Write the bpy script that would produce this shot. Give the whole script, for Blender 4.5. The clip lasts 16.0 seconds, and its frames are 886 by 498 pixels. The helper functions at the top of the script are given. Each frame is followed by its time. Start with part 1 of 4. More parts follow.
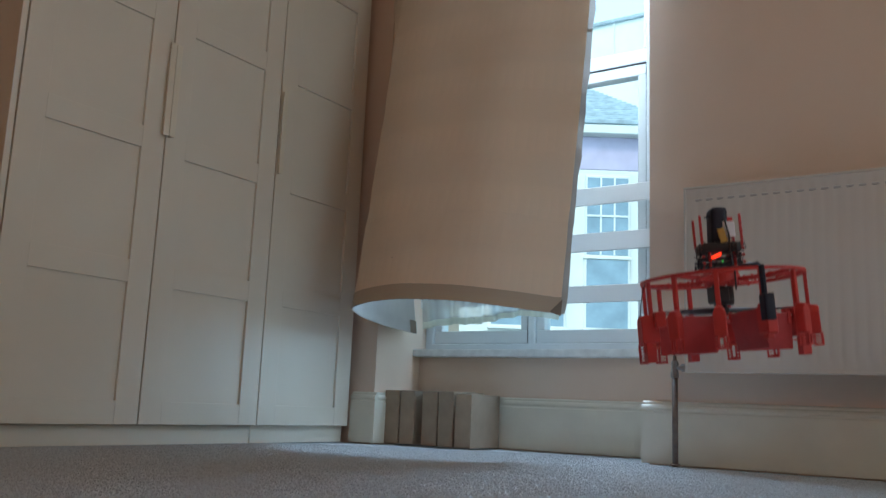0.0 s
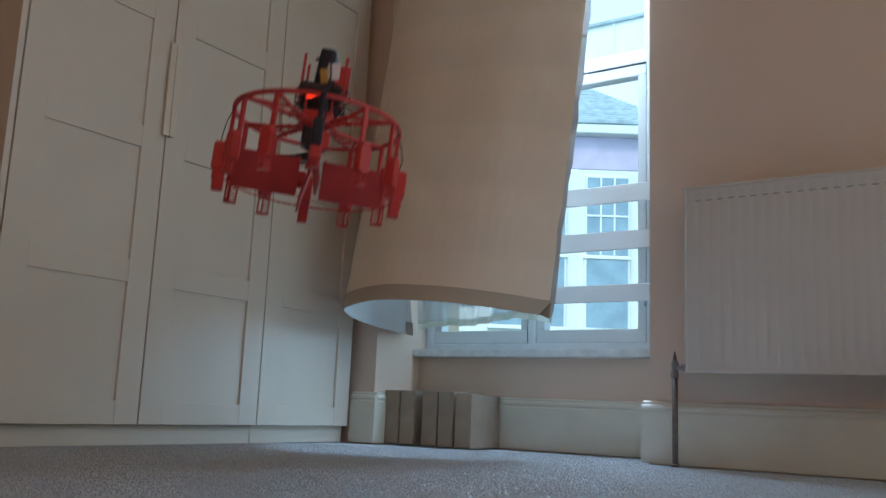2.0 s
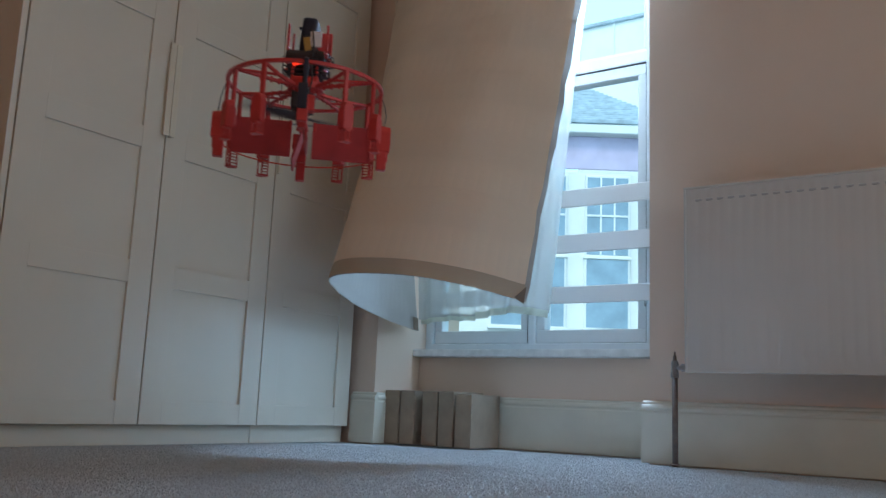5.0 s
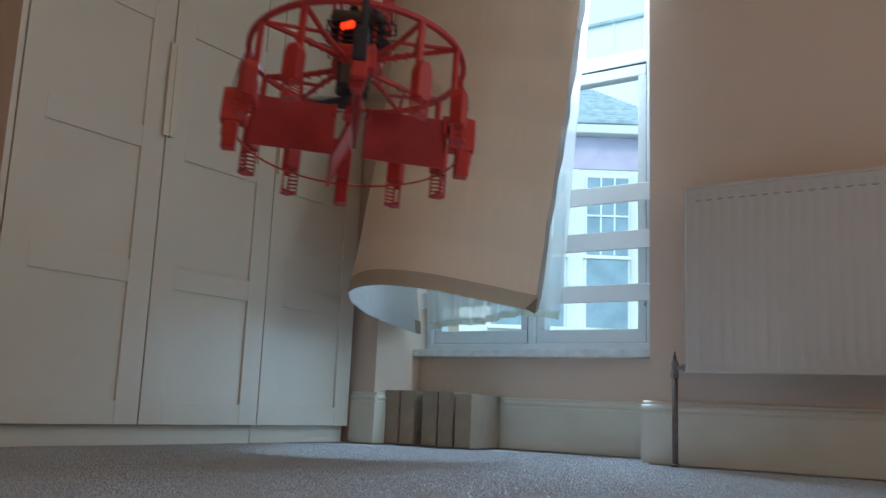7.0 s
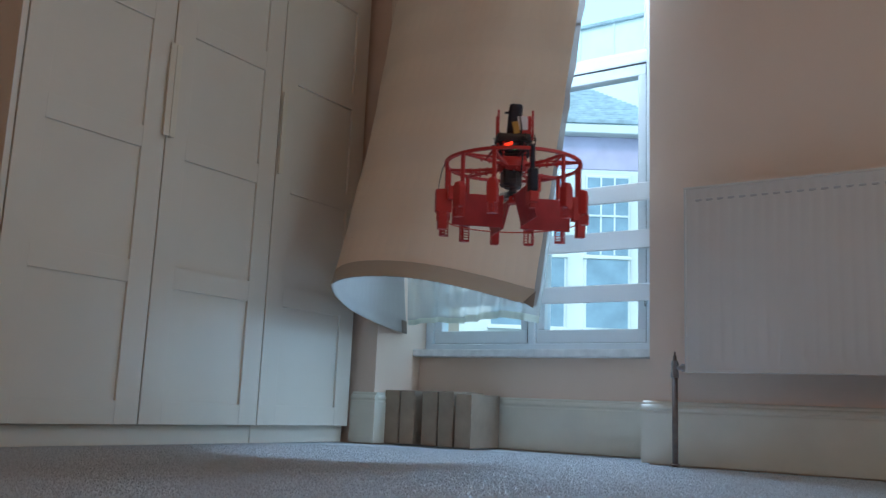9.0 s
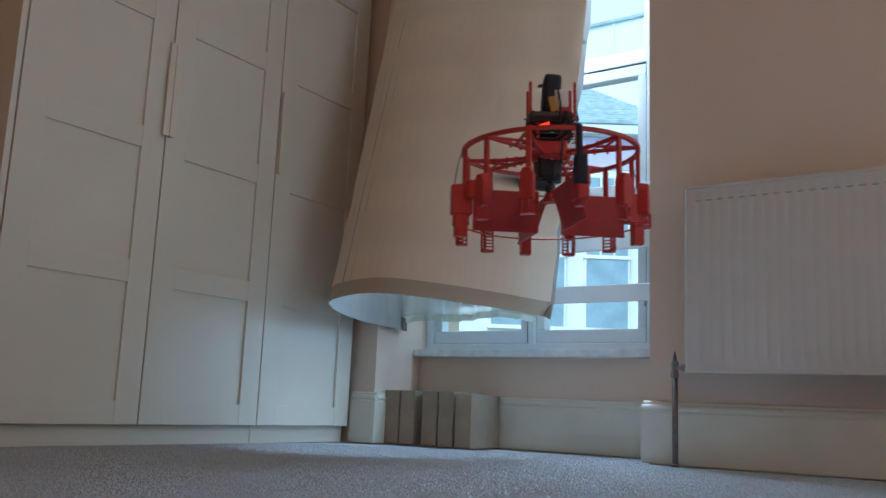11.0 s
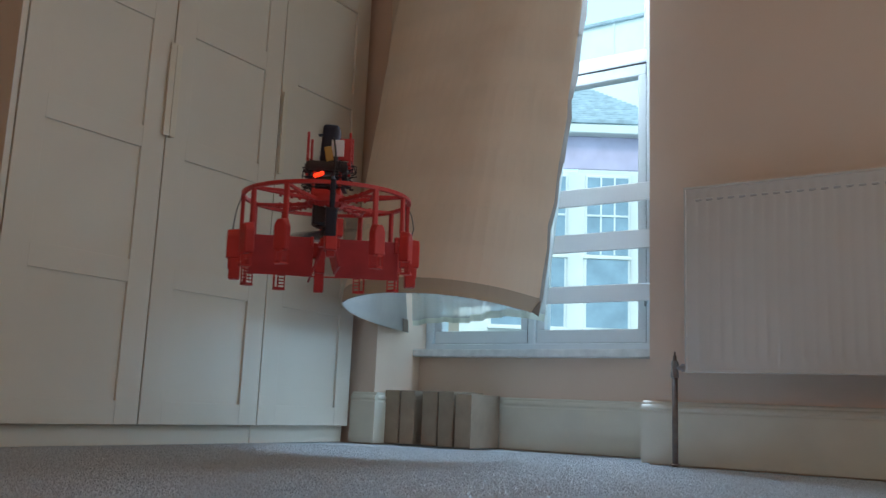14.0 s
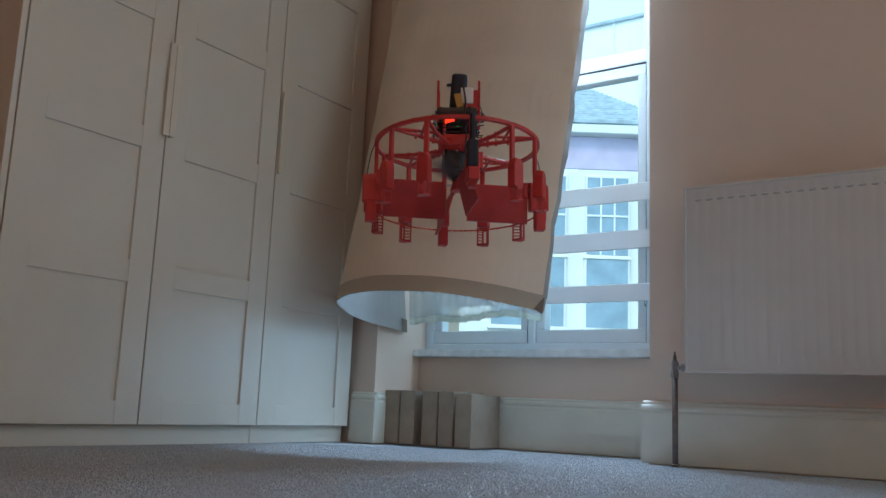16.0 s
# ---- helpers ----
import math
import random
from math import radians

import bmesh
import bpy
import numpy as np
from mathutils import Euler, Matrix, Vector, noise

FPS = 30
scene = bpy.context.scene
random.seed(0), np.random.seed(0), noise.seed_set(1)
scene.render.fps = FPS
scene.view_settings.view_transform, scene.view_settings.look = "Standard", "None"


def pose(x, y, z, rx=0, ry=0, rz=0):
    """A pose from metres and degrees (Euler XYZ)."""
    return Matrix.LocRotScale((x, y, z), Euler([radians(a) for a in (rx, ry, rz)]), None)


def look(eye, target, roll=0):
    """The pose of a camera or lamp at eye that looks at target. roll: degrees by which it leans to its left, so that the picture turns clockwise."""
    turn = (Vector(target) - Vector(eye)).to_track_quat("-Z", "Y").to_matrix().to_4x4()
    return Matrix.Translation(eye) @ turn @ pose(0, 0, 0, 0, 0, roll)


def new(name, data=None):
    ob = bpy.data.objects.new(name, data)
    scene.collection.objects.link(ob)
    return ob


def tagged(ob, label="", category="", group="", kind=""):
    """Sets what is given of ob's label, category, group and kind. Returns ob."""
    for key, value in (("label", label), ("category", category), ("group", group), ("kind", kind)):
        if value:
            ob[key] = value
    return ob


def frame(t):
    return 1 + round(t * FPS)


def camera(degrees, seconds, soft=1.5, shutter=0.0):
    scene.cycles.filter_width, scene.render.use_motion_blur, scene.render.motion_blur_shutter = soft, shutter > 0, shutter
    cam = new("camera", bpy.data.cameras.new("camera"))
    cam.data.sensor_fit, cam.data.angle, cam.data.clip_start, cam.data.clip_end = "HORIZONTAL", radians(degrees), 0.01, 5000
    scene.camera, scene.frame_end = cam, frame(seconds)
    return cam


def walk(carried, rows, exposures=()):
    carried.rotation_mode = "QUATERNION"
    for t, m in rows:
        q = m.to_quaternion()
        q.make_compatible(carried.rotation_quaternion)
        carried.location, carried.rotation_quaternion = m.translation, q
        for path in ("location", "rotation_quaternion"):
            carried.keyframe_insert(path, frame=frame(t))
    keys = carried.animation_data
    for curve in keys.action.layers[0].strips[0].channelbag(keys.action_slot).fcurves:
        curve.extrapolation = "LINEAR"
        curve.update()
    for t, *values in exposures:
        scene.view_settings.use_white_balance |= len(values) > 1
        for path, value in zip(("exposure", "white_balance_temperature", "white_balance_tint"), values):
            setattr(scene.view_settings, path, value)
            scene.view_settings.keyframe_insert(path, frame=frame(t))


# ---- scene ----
# The lens and the resting place of the camera, low on the carpet.
EYE = (0.0, 0.0, 0.152)
AIM = Vector((-0.5517, 0.8155, 0.1748))
cam = camera(53.23, 16.0, soft=1.4, shutter=0.4)
SHOT = look(EYE, Vector(EYE) + AIM, 2.34)
walk(cam, [(0.0, SHOT), (16.0, SHOT)],
     [(0.0, 0.00, 7000, 10), (0.5, -0.03, 6750, 10), (1.5, -0.03, 6550, 10), (2.2, -0.04, 6750, 10), (3.0, -0.05, 6700, 10), (3.5, -0.10, 6500, 10),
      (4.2, -0.14, 6400, 10), (6.5, -0.07, 6850, 10), (8.0, -0.06, 6900, 10), (8.5, -0.06, 6750, 10), (9.0, -0.07, 6380, 10), (11.5, -0.02, 6550, 10),
      (13.0, -0.04, 6600, 10), (14.0, -0.06, 6930, 10), (15.0, -0.06, 6720, 10), (16.0, -0.07, 6600, 10)])


# ---- light ----
world = bpy.data.worlds.new("world")
scene.world = world
world.use_nodes = True
wn = world.node_tree
sky = wn.nodes.new("ShaderNodeTexSky")
sky.sky_type = "NISHITA"
sky.sun_disc = False
sky.sun_elevation, sky.sun_rotation = radians(38), radians(200)
sky.air_density, sky.dust_density = 1.0, 2.0
wn.nodes["Background"].inputs[1].default_value = 0.05
wn.links.new(sky.outputs[0], wn.nodes["Background"].inputs[0])
cloud = wn.nodes.new("ShaderNodeBackground")      # even cloud over the whole sky
cloud.inputs[0].default_value, cloud.inputs[1].default_value = (0.44, 0.80, 1.0, 1), 1.8
both = wn.nodes.new("ShaderNodeAddShader")
wn.links.new(wn.nodes["Background"].outputs[0], both.inputs[0])
wn.links.new(cloud.outputs[0], both.inputs[1])
wn.links.new(both.outputs[0], wn.nodes["World Output"].inputs["Surface"])

sun = new("sun", bpy.data.lights.new("sun", "SUN"))
sun.data.energy, sun.data.angle, sun.data.color = 1.4, radians(15), (1.0, 0.95, 0.88)
sun.matrix_world = look((0, 0, 12), (-3.0, 8.8, 2.0))

day = new("window_daylight", bpy.data.lights.new("window_daylight", "AREA"))
day.data.shape, day.data.size, day.data.size_y = "RECTANGLE", 0.62, 0.34
day.data.energy, day.data.color, day.data.spread = 53.0, (0.46, 0.70, 1.02), radians(86)
day.matrix_world = look((-1.42, 3.06, 2.06), (-1.38, 2.02, 0.86))

low = new("low_window_daylight", bpy.data.lights.new("low_window_daylight", "AREA"))
low.data.shape, low.data.size, low.data.size_y = "RECTANGLE", 0.16, 0.50
low.data.energy, low.data.color, low.data.spread = 1.35, (0.34, 0.68, 1.10), radians(88)
low.matrix_world = look((-1.16, 3.03, 0.78), (-2.298, 2.50, 0.24))

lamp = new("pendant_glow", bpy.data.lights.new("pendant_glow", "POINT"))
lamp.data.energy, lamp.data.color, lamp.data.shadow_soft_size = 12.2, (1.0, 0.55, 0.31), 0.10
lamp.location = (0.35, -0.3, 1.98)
# Warm fill from the right, set in an opening added out of view.
side = new("side_fill_light", bpy.data.lights.new("side_fill_light", "AREA"))
side.data.shape, side.data.size, side.data.size_y = "RECTANGLE", 1.5, 1.3
side.data.energy, side.data.color = 6.4, (1.0, 0.87, 0.79)
side.matrix_world = look((2.04, 1.35, 1.55), (-2.3, 1.4, 0.55))


# ---- materials ----
def mat(name, color, rough=0.6, metal=0.0, vary=0.08, scale=6.0, bump=0.0, bump_scale=200.0, spec=0.4, island=0.0, coat=0.0):
    """A painted, plastic or metal surface with stains at one scale and relief at another."""
    m = bpy.data.materials.new(name)
    m.use_nodes = True
    nt = m.node_tree
    b = nt.nodes["Principled BSDF"]
    b.inputs["Roughness"].default_value, b.inputs["Metallic"].default_value = rough, metal
    b.inputs["Specular IOR Level"].default_value = spec
    b.inputs["Coat Weight"].default_value = coat
    tc = nt.nodes.new("ShaderNodeTexCoord")
    n1 = nt.nodes.new("ShaderNodeTexNoise")
    n1.inputs["Scale"].default_value, n1.inputs["Detail"].default_value = scale, 6.0
    nt.links.new(tc.outputs["Object"], n1.inputs["Vector"])
    n2 = nt.nodes.new("ShaderNodeTexNoise")
    n2.inputs["Scale"].default_value, n2.inputs["Detail"].default_value = bump_scale, 4.0
    nt.links.new(tc.outputs["Object"], n2.inputs["Vector"])
    ramp = nt.nodes.new("ShaderNodeValToRGB")
    ramp.color_ramp.elements[0].position, ramp.color_ramp.elements[1].position = 0.3, 0.7
    ramp.color_ramp.elements[0].color = (*[c * (1 - vary) for c in color], 1)
    ramp.color_ramp.elements[1].color = (*[min(1, c * (1 + vary * 0.6)) for c in color], 1)
    nt.links.new(n1.outputs["Fac"], ramp.inputs["Fac"])
    out = ramp.outputs["Color"]
    if island:
        oi = nt.nodes.new("ShaderNodeObjectInfo")
        mul = nt.nodes.new("ShaderNodeMapRange")
        mul.inputs["To Min"].default_value, mul.inputs["To Max"].default_value = 1 - island, 1 + island * 0.5
        nt.links.new(oi.outputs["Random"], mul.inputs["Value"])
        hs = nt.nodes.new("ShaderNodeHueSaturation")
        nt.links.new(mul.outputs[0], hs.inputs["Value"])
        nt.links.new(out, hs.inputs["Color"])
        out = hs.outputs["Color"]
    nt.links.new(out, b.inputs["Base Color"])
    rr = nt.nodes.new("ShaderNodeMapRange")
    rr.inputs["To Min"].default_value, rr.inputs["To Max"].default_value = max(0.02, rough - 0.07), min(1, rough + 0.08)
    nt.links.new(n1.outputs["Fac"], rr.inputs["Value"])
    nt.links.new(rr.outputs[0], b.inputs["Roughness"])
    if bump:
        bp = nt.nodes.new("ShaderNodeBump")
        bp.inputs["Strength"].default_value, bp.inputs["Distance"].default_value = bump, 0.002
        nt.links.new(n2.outputs["Fac"], bp.inputs["Height"])
        nt.links.new(bp.outputs[0], b.inputs["Normal"])
    return m


def cloth(name, color, through_part, rough=0.9, weave=900.0, flecks=0.0, see=0.0):
    """Woven cloth that lets some daylight through."""
    m = mat(name, color, rough, vary=0.07, scale=5.0, bump=0.25, bump_scale=weave, spec=0.15)
    nt = m.node_tree
    b, o = nt.nodes["Principled BSDF"], nt.nodes["Material Output"]
    tr = nt.nodes.new("ShaderNodeBsdfTranslucent")
    # a few dark flecks in the weave
    vo = nt.nodes.new("ShaderNodeTexVoronoi")
    vo.inputs["Scale"].default_value = 13.0
    tc = nt.nodes.new("ShaderNodeTexCoord")
    nt.links.new(tc.outputs["Object"], vo.inputs["Vector"])
    fl = nt.nodes.new("ShaderNodeMapRange")
    fl.inputs["From Min"].default_value, fl.inputs["From Max"].default_value = 0.020, 0.045
    fl.inputs["To Min"].default_value, fl.inputs["To Max"].default_value = flecks, 0.0
    nt.links.new(vo.outputs["Distance"], fl.inputs["Value"])
    mc = nt.nodes.new("ShaderNodeMix")
    mc.data_type = "RGBA"
    nt.links.new(fl.outputs[0], mc.inputs[0])
    nt.links.new(b.inputs["Base Color"].links[0].from_socket, mc.inputs[6])
    mc.inputs[7].default_value = (*[0.45 * c for c in color], 1)
    nt.links.new(mc.outputs[2], b.inputs["Base Color"])
    nt.links.new(mc.outputs[2], tr.inputs["Color"])
    mx = nt.nodes.new("ShaderNodeMixShader")
    mx.inputs[0].default_value = through_part
    nt.links.new(b.outputs[0], mx.inputs[1])
    nt.links.new(tr.outputs[0], mx.inputs[2])
    if see:
        # open weave: part of the light passes straight through
        clear = nt.nodes.new("ShaderNodeBsdfTransparent")
        m2 = nt.nodes.new("ShaderNodeMixShader")
        m2.inputs[0].default_value = see
        nt.links.new(mx.outputs[0], m2.inputs[1])
        nt.links.new(clear.outputs[0], m2.inputs[2])
        mx = m2
    nt.links.new(mx.outputs[0], o.inputs["Surface"])
    return m


def glow(name, color, strength):
    m = bpy.data.materials.new(name)
    m.use_nodes = True
    b = m.node_tree.nodes["Principled BSDF"]
    b.inputs["Base Color"].default_value = (*color, 1)
    b.inputs["Emission Color"].default_value = (*color, 1)
    b.inputs["Emission Strength"].default_value = strength
    return m


def glass_mat(name):
    m = bpy.data.materials.new(name)
    m.use_nodes = True
    b = m.node_tree.nodes["Principled BSDF"]
    b.inputs["Base Color"].default_value = (0.90, 0.97, 1.0, 1)
    b.inputs["Roughness"].default_value = 0.02
    b.inputs["Transmission Weight"].default_value = 1.0
    b.inputs["IOR"].default_value = 1.02
    return m


M_WALL = mat("peach_wall_paint", (0.745, 0.565, 0.445), 0.75, vary=0.035, scale=2.5, bump=0.12, bump_scale=90)
M_CEIL = mat("ceiling_paint", (0.80, 0.77, 0.73), 0.8, vary=0.03, scale=3)
M_TRIM = mat("cream_gloss_trim", (0.68, 0.635, 0.53), 0.55, vary=0.05, scale=9, bump=0.08, bump_scale=60, spec=0.35)
M_SILL = mat("white_sill_gloss", (0.77, 0.78, 0.77), 0.4, vary=0.16, scale=22, bump=0.25, bump_scale=70, spec=0.5)
M_DOOR = mat("white_wardrobe_foil", (0.76, 0.70, 0.60), 0.42, vary=0.03, scale=4, bump=0.04, bump_scale=120)
M_CARC = mat("wardrobe_carcass", (0.72, 0.69, 0.63), 0.5, vary=0.03)
M_HANDLE = mat("cream_handle", (0.79, 0.72, 0.59), 0.35, vary=0.05)
M_UPVC = mat("white_window_plastic", (0.77, 0.81, 0.83), 0.35, vary=0.04, scale=12)
M_BAR = mat("white_bar_enamel", (0.80, 0.80, 0.80), 0.45, vary=0.03)
M_GLASS = glass_mat("window_glass")
M_RAD = mat("radiator_enamel", (0.60, 0.545, 0.49), 0.38, vary=0.03, scale=5, bump=0.03, bump_scale=80, spec=0.5)
M_RIB_SHADE = mat("rib_end_shade", (0.42, 0.40, 0.38), 0.6)
M_PIPE = mat("brown_painted_pipe", (0.17, 0.12, 0.10), 0.45, vary=0.25, scale=40)
M_VALVE = mat("nickel_valve", (0.30, 0.29, 0.28), 0.32, metal=0.9, vary=0.2, scale=60)
M_CARTON = mat("taupe_cardboard", (0.33, 0.238, 0.170), 0.8, vary=0.12, scale=18, bump=0.2, bump_scale=300, island=0.12)
M_CARPET = mat("grey_carpet", (0.52, 0.545, 0.56), 0.95, vary=0.20, scale=150, bump=0.6, bump_scale=500, spec=0.05)
M_CURT = cloth("cream_curtain_cloth", (0.88, 0.71, 0.555), 0.11, flecks=0.6)
# Hem colour darkened to stand in for window light its two layers block.
M_HEM = cloth("darkened_hem_cloth", (0.52, 0.41, 0.31), 0.04)
# Same hem cloth, darker still: shade on the turned corners put into its colour.
M_CORNER = cloth("shaded_turned_hem", (0.22, 0.165, 0.13), 0.0)
M_LINE = cloth("white_lining_cloth", (0.40, 0.375, 0.345), 0.10)
M_SHEER = cloth("thin_white_lining", (0.62, 0.62, 0.58), 0.45, see=0.36)
M_SHEERHEM = cloth("thin_lining_hem", (0.60, 0.62, 0.52), 0.30, see=0.05)
M_RED = mat("red_printed_plastic", (0.55, 0.044, 0.040), 0.45, vary=0.14, scale=30, bump=0.25, bump_scale=900)
M_REDHOOP = mat("bright_red_wire", (0.65, 0.07, 0.03), 0.4)
M_VANE = mat("red_vane_plastic", (0.47, 0.044, 0.047), 0.5, vary=0.18, scale=30, bump=0.3, bump_scale=1200)
M_BLACK = mat("black_plastic", (0.023, 0.022, 0.027), 0.4, vary=0.2, scale=50)
M_NAVY = mat("dark_wrap_film", (0.016, 0.019, 0.036), 0.55, vary=0.2, scale=50, spec=0.35)
M_BOARD = mat("circuit_board", (0.03, 0.035, 0.05), 0.5, vary=0.5, scale=220)
M_LABEL = mat("pale_label", (0.78, 0.78, 0.82), 0.3)
M_TAPE = mat("mustard_tape", (0.45, 0.27, 0.07), 0.5)
M_PROP = mat("dark_propeller", (0.05, 0.05, 0.055), 0.35)
M_STEEL = mat("bare_screw_steel", (0.5, 0.5, 0.5), 0.3, metal=1.0)
M_LED = glow("status_led_glow", (1.0, 0.035, 0.010), 2.2)
M_GREEN = glow("green_led_glow", (0.02, 0.9, 0.15), 0.8)
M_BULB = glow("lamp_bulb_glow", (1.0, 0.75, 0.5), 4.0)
M_RENDER = mat("white_render", (0.80, 0.80, 0.78), 0.9, vary=0.06, scale=1.2, bump=0.3, bump_scale=12)
M_MAUVE = mat("mauve_painted_board", (0.58, 0.50, 0.66), 0.8, vary=0.12, scale=2.0)
M_SLATE = mat("grey_roof_slate", (0.38, 0.46, 0.52), 0.7, vary=0.25, scale=4.0, island=0.15)
M_PINK = mat("pink_brick", (0.42, 0.20, 0.17), 0.85, vary=0.2, scale=6.0)
# Pane base colour lightened and blued to carry the reflected sky.
M_FARGLASS = mat("sky_toned_far_glass", (0.26, 0.37, 0.46), 0.22, vary=0.2, scale=2.0, spec=0.7)
M_GROUND = mat("street_asphalt", (0.06, 0.06, 0.062), 0.9, vary=0.2, scale=1.5)


# ---- mesh helpers ----
def part(name, bm, material, parent=None, label="", smooth=False):
    me = bpy.data.meshes.new(name)
    if smooth:
        for f in bm.faces:
            f.smooth = True
    bm.to_mesh(me)
    bm.free()
    me.materials.append(material)
    ob = new(name, me)
    ob.parent = parent
    if label:
        tagged(ob, label)
    return ob


def empty(name, m=None):
    ob = new(name)
    ob.empty_display_size = 0.05
    if m is not None:
        ob.matrix_basis = m
    return ob


def box(bm, lo, hi, bevel=0.0, m=None, seg=1):
    """An upright box between two corners, with rounded edges."""
    lo, hi = Vector(lo), Vector(hi)
    r = bmesh.ops.create_cube(bm, size=1.0, matrix=Matrix.Translation((lo + hi) / 2) @ Matrix.Diagonal((*(hi - lo), 1)))
    vs = r["verts"]
    if bevel:
        es = list({e for v in vs for e in v.link_edges})
        r = bmesh.ops.bevel(bm, geom=es, offset=bevel, segments=seg, affect="EDGES", profile=0.7)
        vs = list({v for f in r["faces"] for v in f.verts} | {v for v in vs if v.is_valid})
    if m is not None:
        bmesh.ops.transform(bm, matrix=m, verts=vs)
    return bm


def cyl(bm, a, b, r0, r1=None, seg=16):
    """A rod from a to b."""
    a, b = Vector(a), Vector(b)
    d = b - a
    m = Matrix.Translation((a + b) / 2) @ d.to_track_quat("Z", "Y").to_matrix().to_4x4()
    bmesh.ops.create_cone(bm, cap_ends=True, segments=seg, radius1=r0, radius2=r0 if r1 is None else r1, depth=d.length, matrix=m)
    return bm


def beam(bm, a, b, w, h, bevel=0.0006):
    """A bar of rectangular section from a to b."""
    a, b = Vector(a), Vector(b)
    d = b - a
    m = Matrix.Translation(a) @ d.to_track_quat("X", "Z").to_matrix().to_4x4()
    return box(bm, (0, -w / 2, -h / 2), (d.length, w / 2, h / 2), bevel, m)


def ring(bm, radius, z, w, h, seg=60, section=4):
    """A hoop of square or round section."""
    rows = []
    for i in range(seg):
        a = 2 * math.pi * i / seg
        row = []
        for k in range(section):
            c = 2 * math.pi * (k + 0.5) / section
            q = 1.414 if section == 4 else 1.0
            r = radius + q * math.cos(c) * w / 2
            row.append(bm.verts.new((r * math.cos(a), r * math.sin(a), z + q * math.sin(c) * h / 2)))
        rows.append(row)
    for i in range(seg):
        p, q = rows[i], rows[(i + 1) % seg]
        for k in range(section):
            bm.faces.new((p[k], q[k], q[(k + 1) % section], p[(k + 1) % section]))
    return bm


def sweep(bm, profile, a, b, out):
    """A moulding: profile of (distance out, height) drawn from a to b; out is the level direction away from the wall."""
    a, b, out = Vector(a), Vector(b), Vector(out)
    rows = [[bm.verts.new(p + out * o + Vector((0, 0, z))) for o, z in profile] for p in (a, b)]
    n = len(profile)
    for k in range(n):
        bm.faces.new((rows[0][k], rows[1][k], rows[1][(k + 1) % n], rows[0][(k + 1) % n]))
    bm.faces.new(rows[0])
    bm.faces.new(rows[1][::-1])
    bmesh.ops.recalc_face_normals(bm, faces=bm.faces)
    return bm


def wire(bm, pts, r, seg=6):
    for a, b in zip(pts, pts[1:]):
        cyl(bm, a, b, r, seg=seg)
    return bm


# ---- room ----
WY, RY, XL, XR = 2.80, 3.10, -2.194, -1.059     # wall face, recess back, recess sides
CEIL = 2.62


def room():
    b = bmesh.new()
    box(b, (-3.05, -2.4, -0.15), (2.1, 3.35, -0.006))
    tagged(part("floor", b, M_CARPET), "pale grey wool carpet over the whole floor", "floor", kind="structure")
    b = bmesh.new()
    box(b, (-3.05, WY, -0.1), (XL, 3.40, CEIL))
    box(b, (XR, WY, -0.1), (2.1, 3.40, CEIL))
    box(b, (XL - 0.001, WY + 0.0005, 2.28), (XR + 0.001, 3.3995, CEIL))
    box(b, (XL - 0.001, RY, -0.1), (XR + 0.001, 3.3995, 0.352))
    tagged(part("wall_north", b, M_WALL), "peach painted plaster wall with a deep window recess", "wall", kind="structure")
    for name, lo, hi in (("wall_west", (-3.05, -2.4, -0.1), (-2.93, WY, CEIL)),                          ("wall_south", (-3.05, -2.52, -0.1), (2.1, -2.4, CEIL))):
        b = bmesh.new()
        box(b, lo, hi)
        tagged(part(name, b, M_WALL), "plain peach painted plaster wall", "wall", kind="structure")
    # The opening is unseen, added to hold the side fill.
    b = bmesh.new()
    for lo, hi in (((-2.4, -0.1), (0.55, CEIL)), ((2.15, -0.1), (WY, CEIL)), ((0.549, -0.1), (2.151, 0.85)), ((0.549, 2.25), (2.151, CEIL))):
        box(b, (1.98, lo[0], lo[1]), (2.1, hi[0], hi[1]))
    tagged(part("wall_east", b, M_WALL), "peach painted plaster wall with an added opening for side light", "wall", kind="structure")
    b = bmesh.new()
    box(b, (-3.05, -2.52, CEIL), (2.1, 3.40, CEIL + 0.12))
    tagged(part("ceiling", b, M_CEIL), "plain off-white ceiling", "ceiling", kind="structure")
    # moulded skirting boards, each run its own board
    prof = [(0, 0), (0.021, 0), (0.021, 0.158), (0.0185, 0.163), (0.0185, 0.167), (0.022, 0.170), (0.0225, 0.175), (0.019, 0.181), (0.013, 0.185), (0.012, 0.191), (0.008, 0.195), (0, 0.196)]
    runs = [((-2.296, WY, 0), (XL + 0.021, WY, 0), (0, -1, 0)), ((XR - 0.021, WY, 0), (1.98, WY, 0), (0, -1, 0)),
            ((XL, RY, 0), (XR, RY, 0), (0, -1, 0)), ((XL, WY, 0), (XL, RY - 0.021, 0), (1, 0, 0)), ((XR, WY, 0), (XR, RY - 0.021, 0), (-1, 0, 0))]
    for a, c, o in runs:
        b = bmesh.new()
        sweep(b, prof, a, c, o)
        tagged(part("baseboard", b, M_TRIM), "cream gloss-painted moulded skirting board", "baseboard", kind="structure")
    b = bmesh.new()
    box(b, (XL + 0.001, 3.045, 0.353), (XR - 0.001, 3.14, 0.383), 0.006, seg=2)
    tagged(part("window_sill", b, M_SILL), "white painted wooden window board", "window sill", kind="structure")


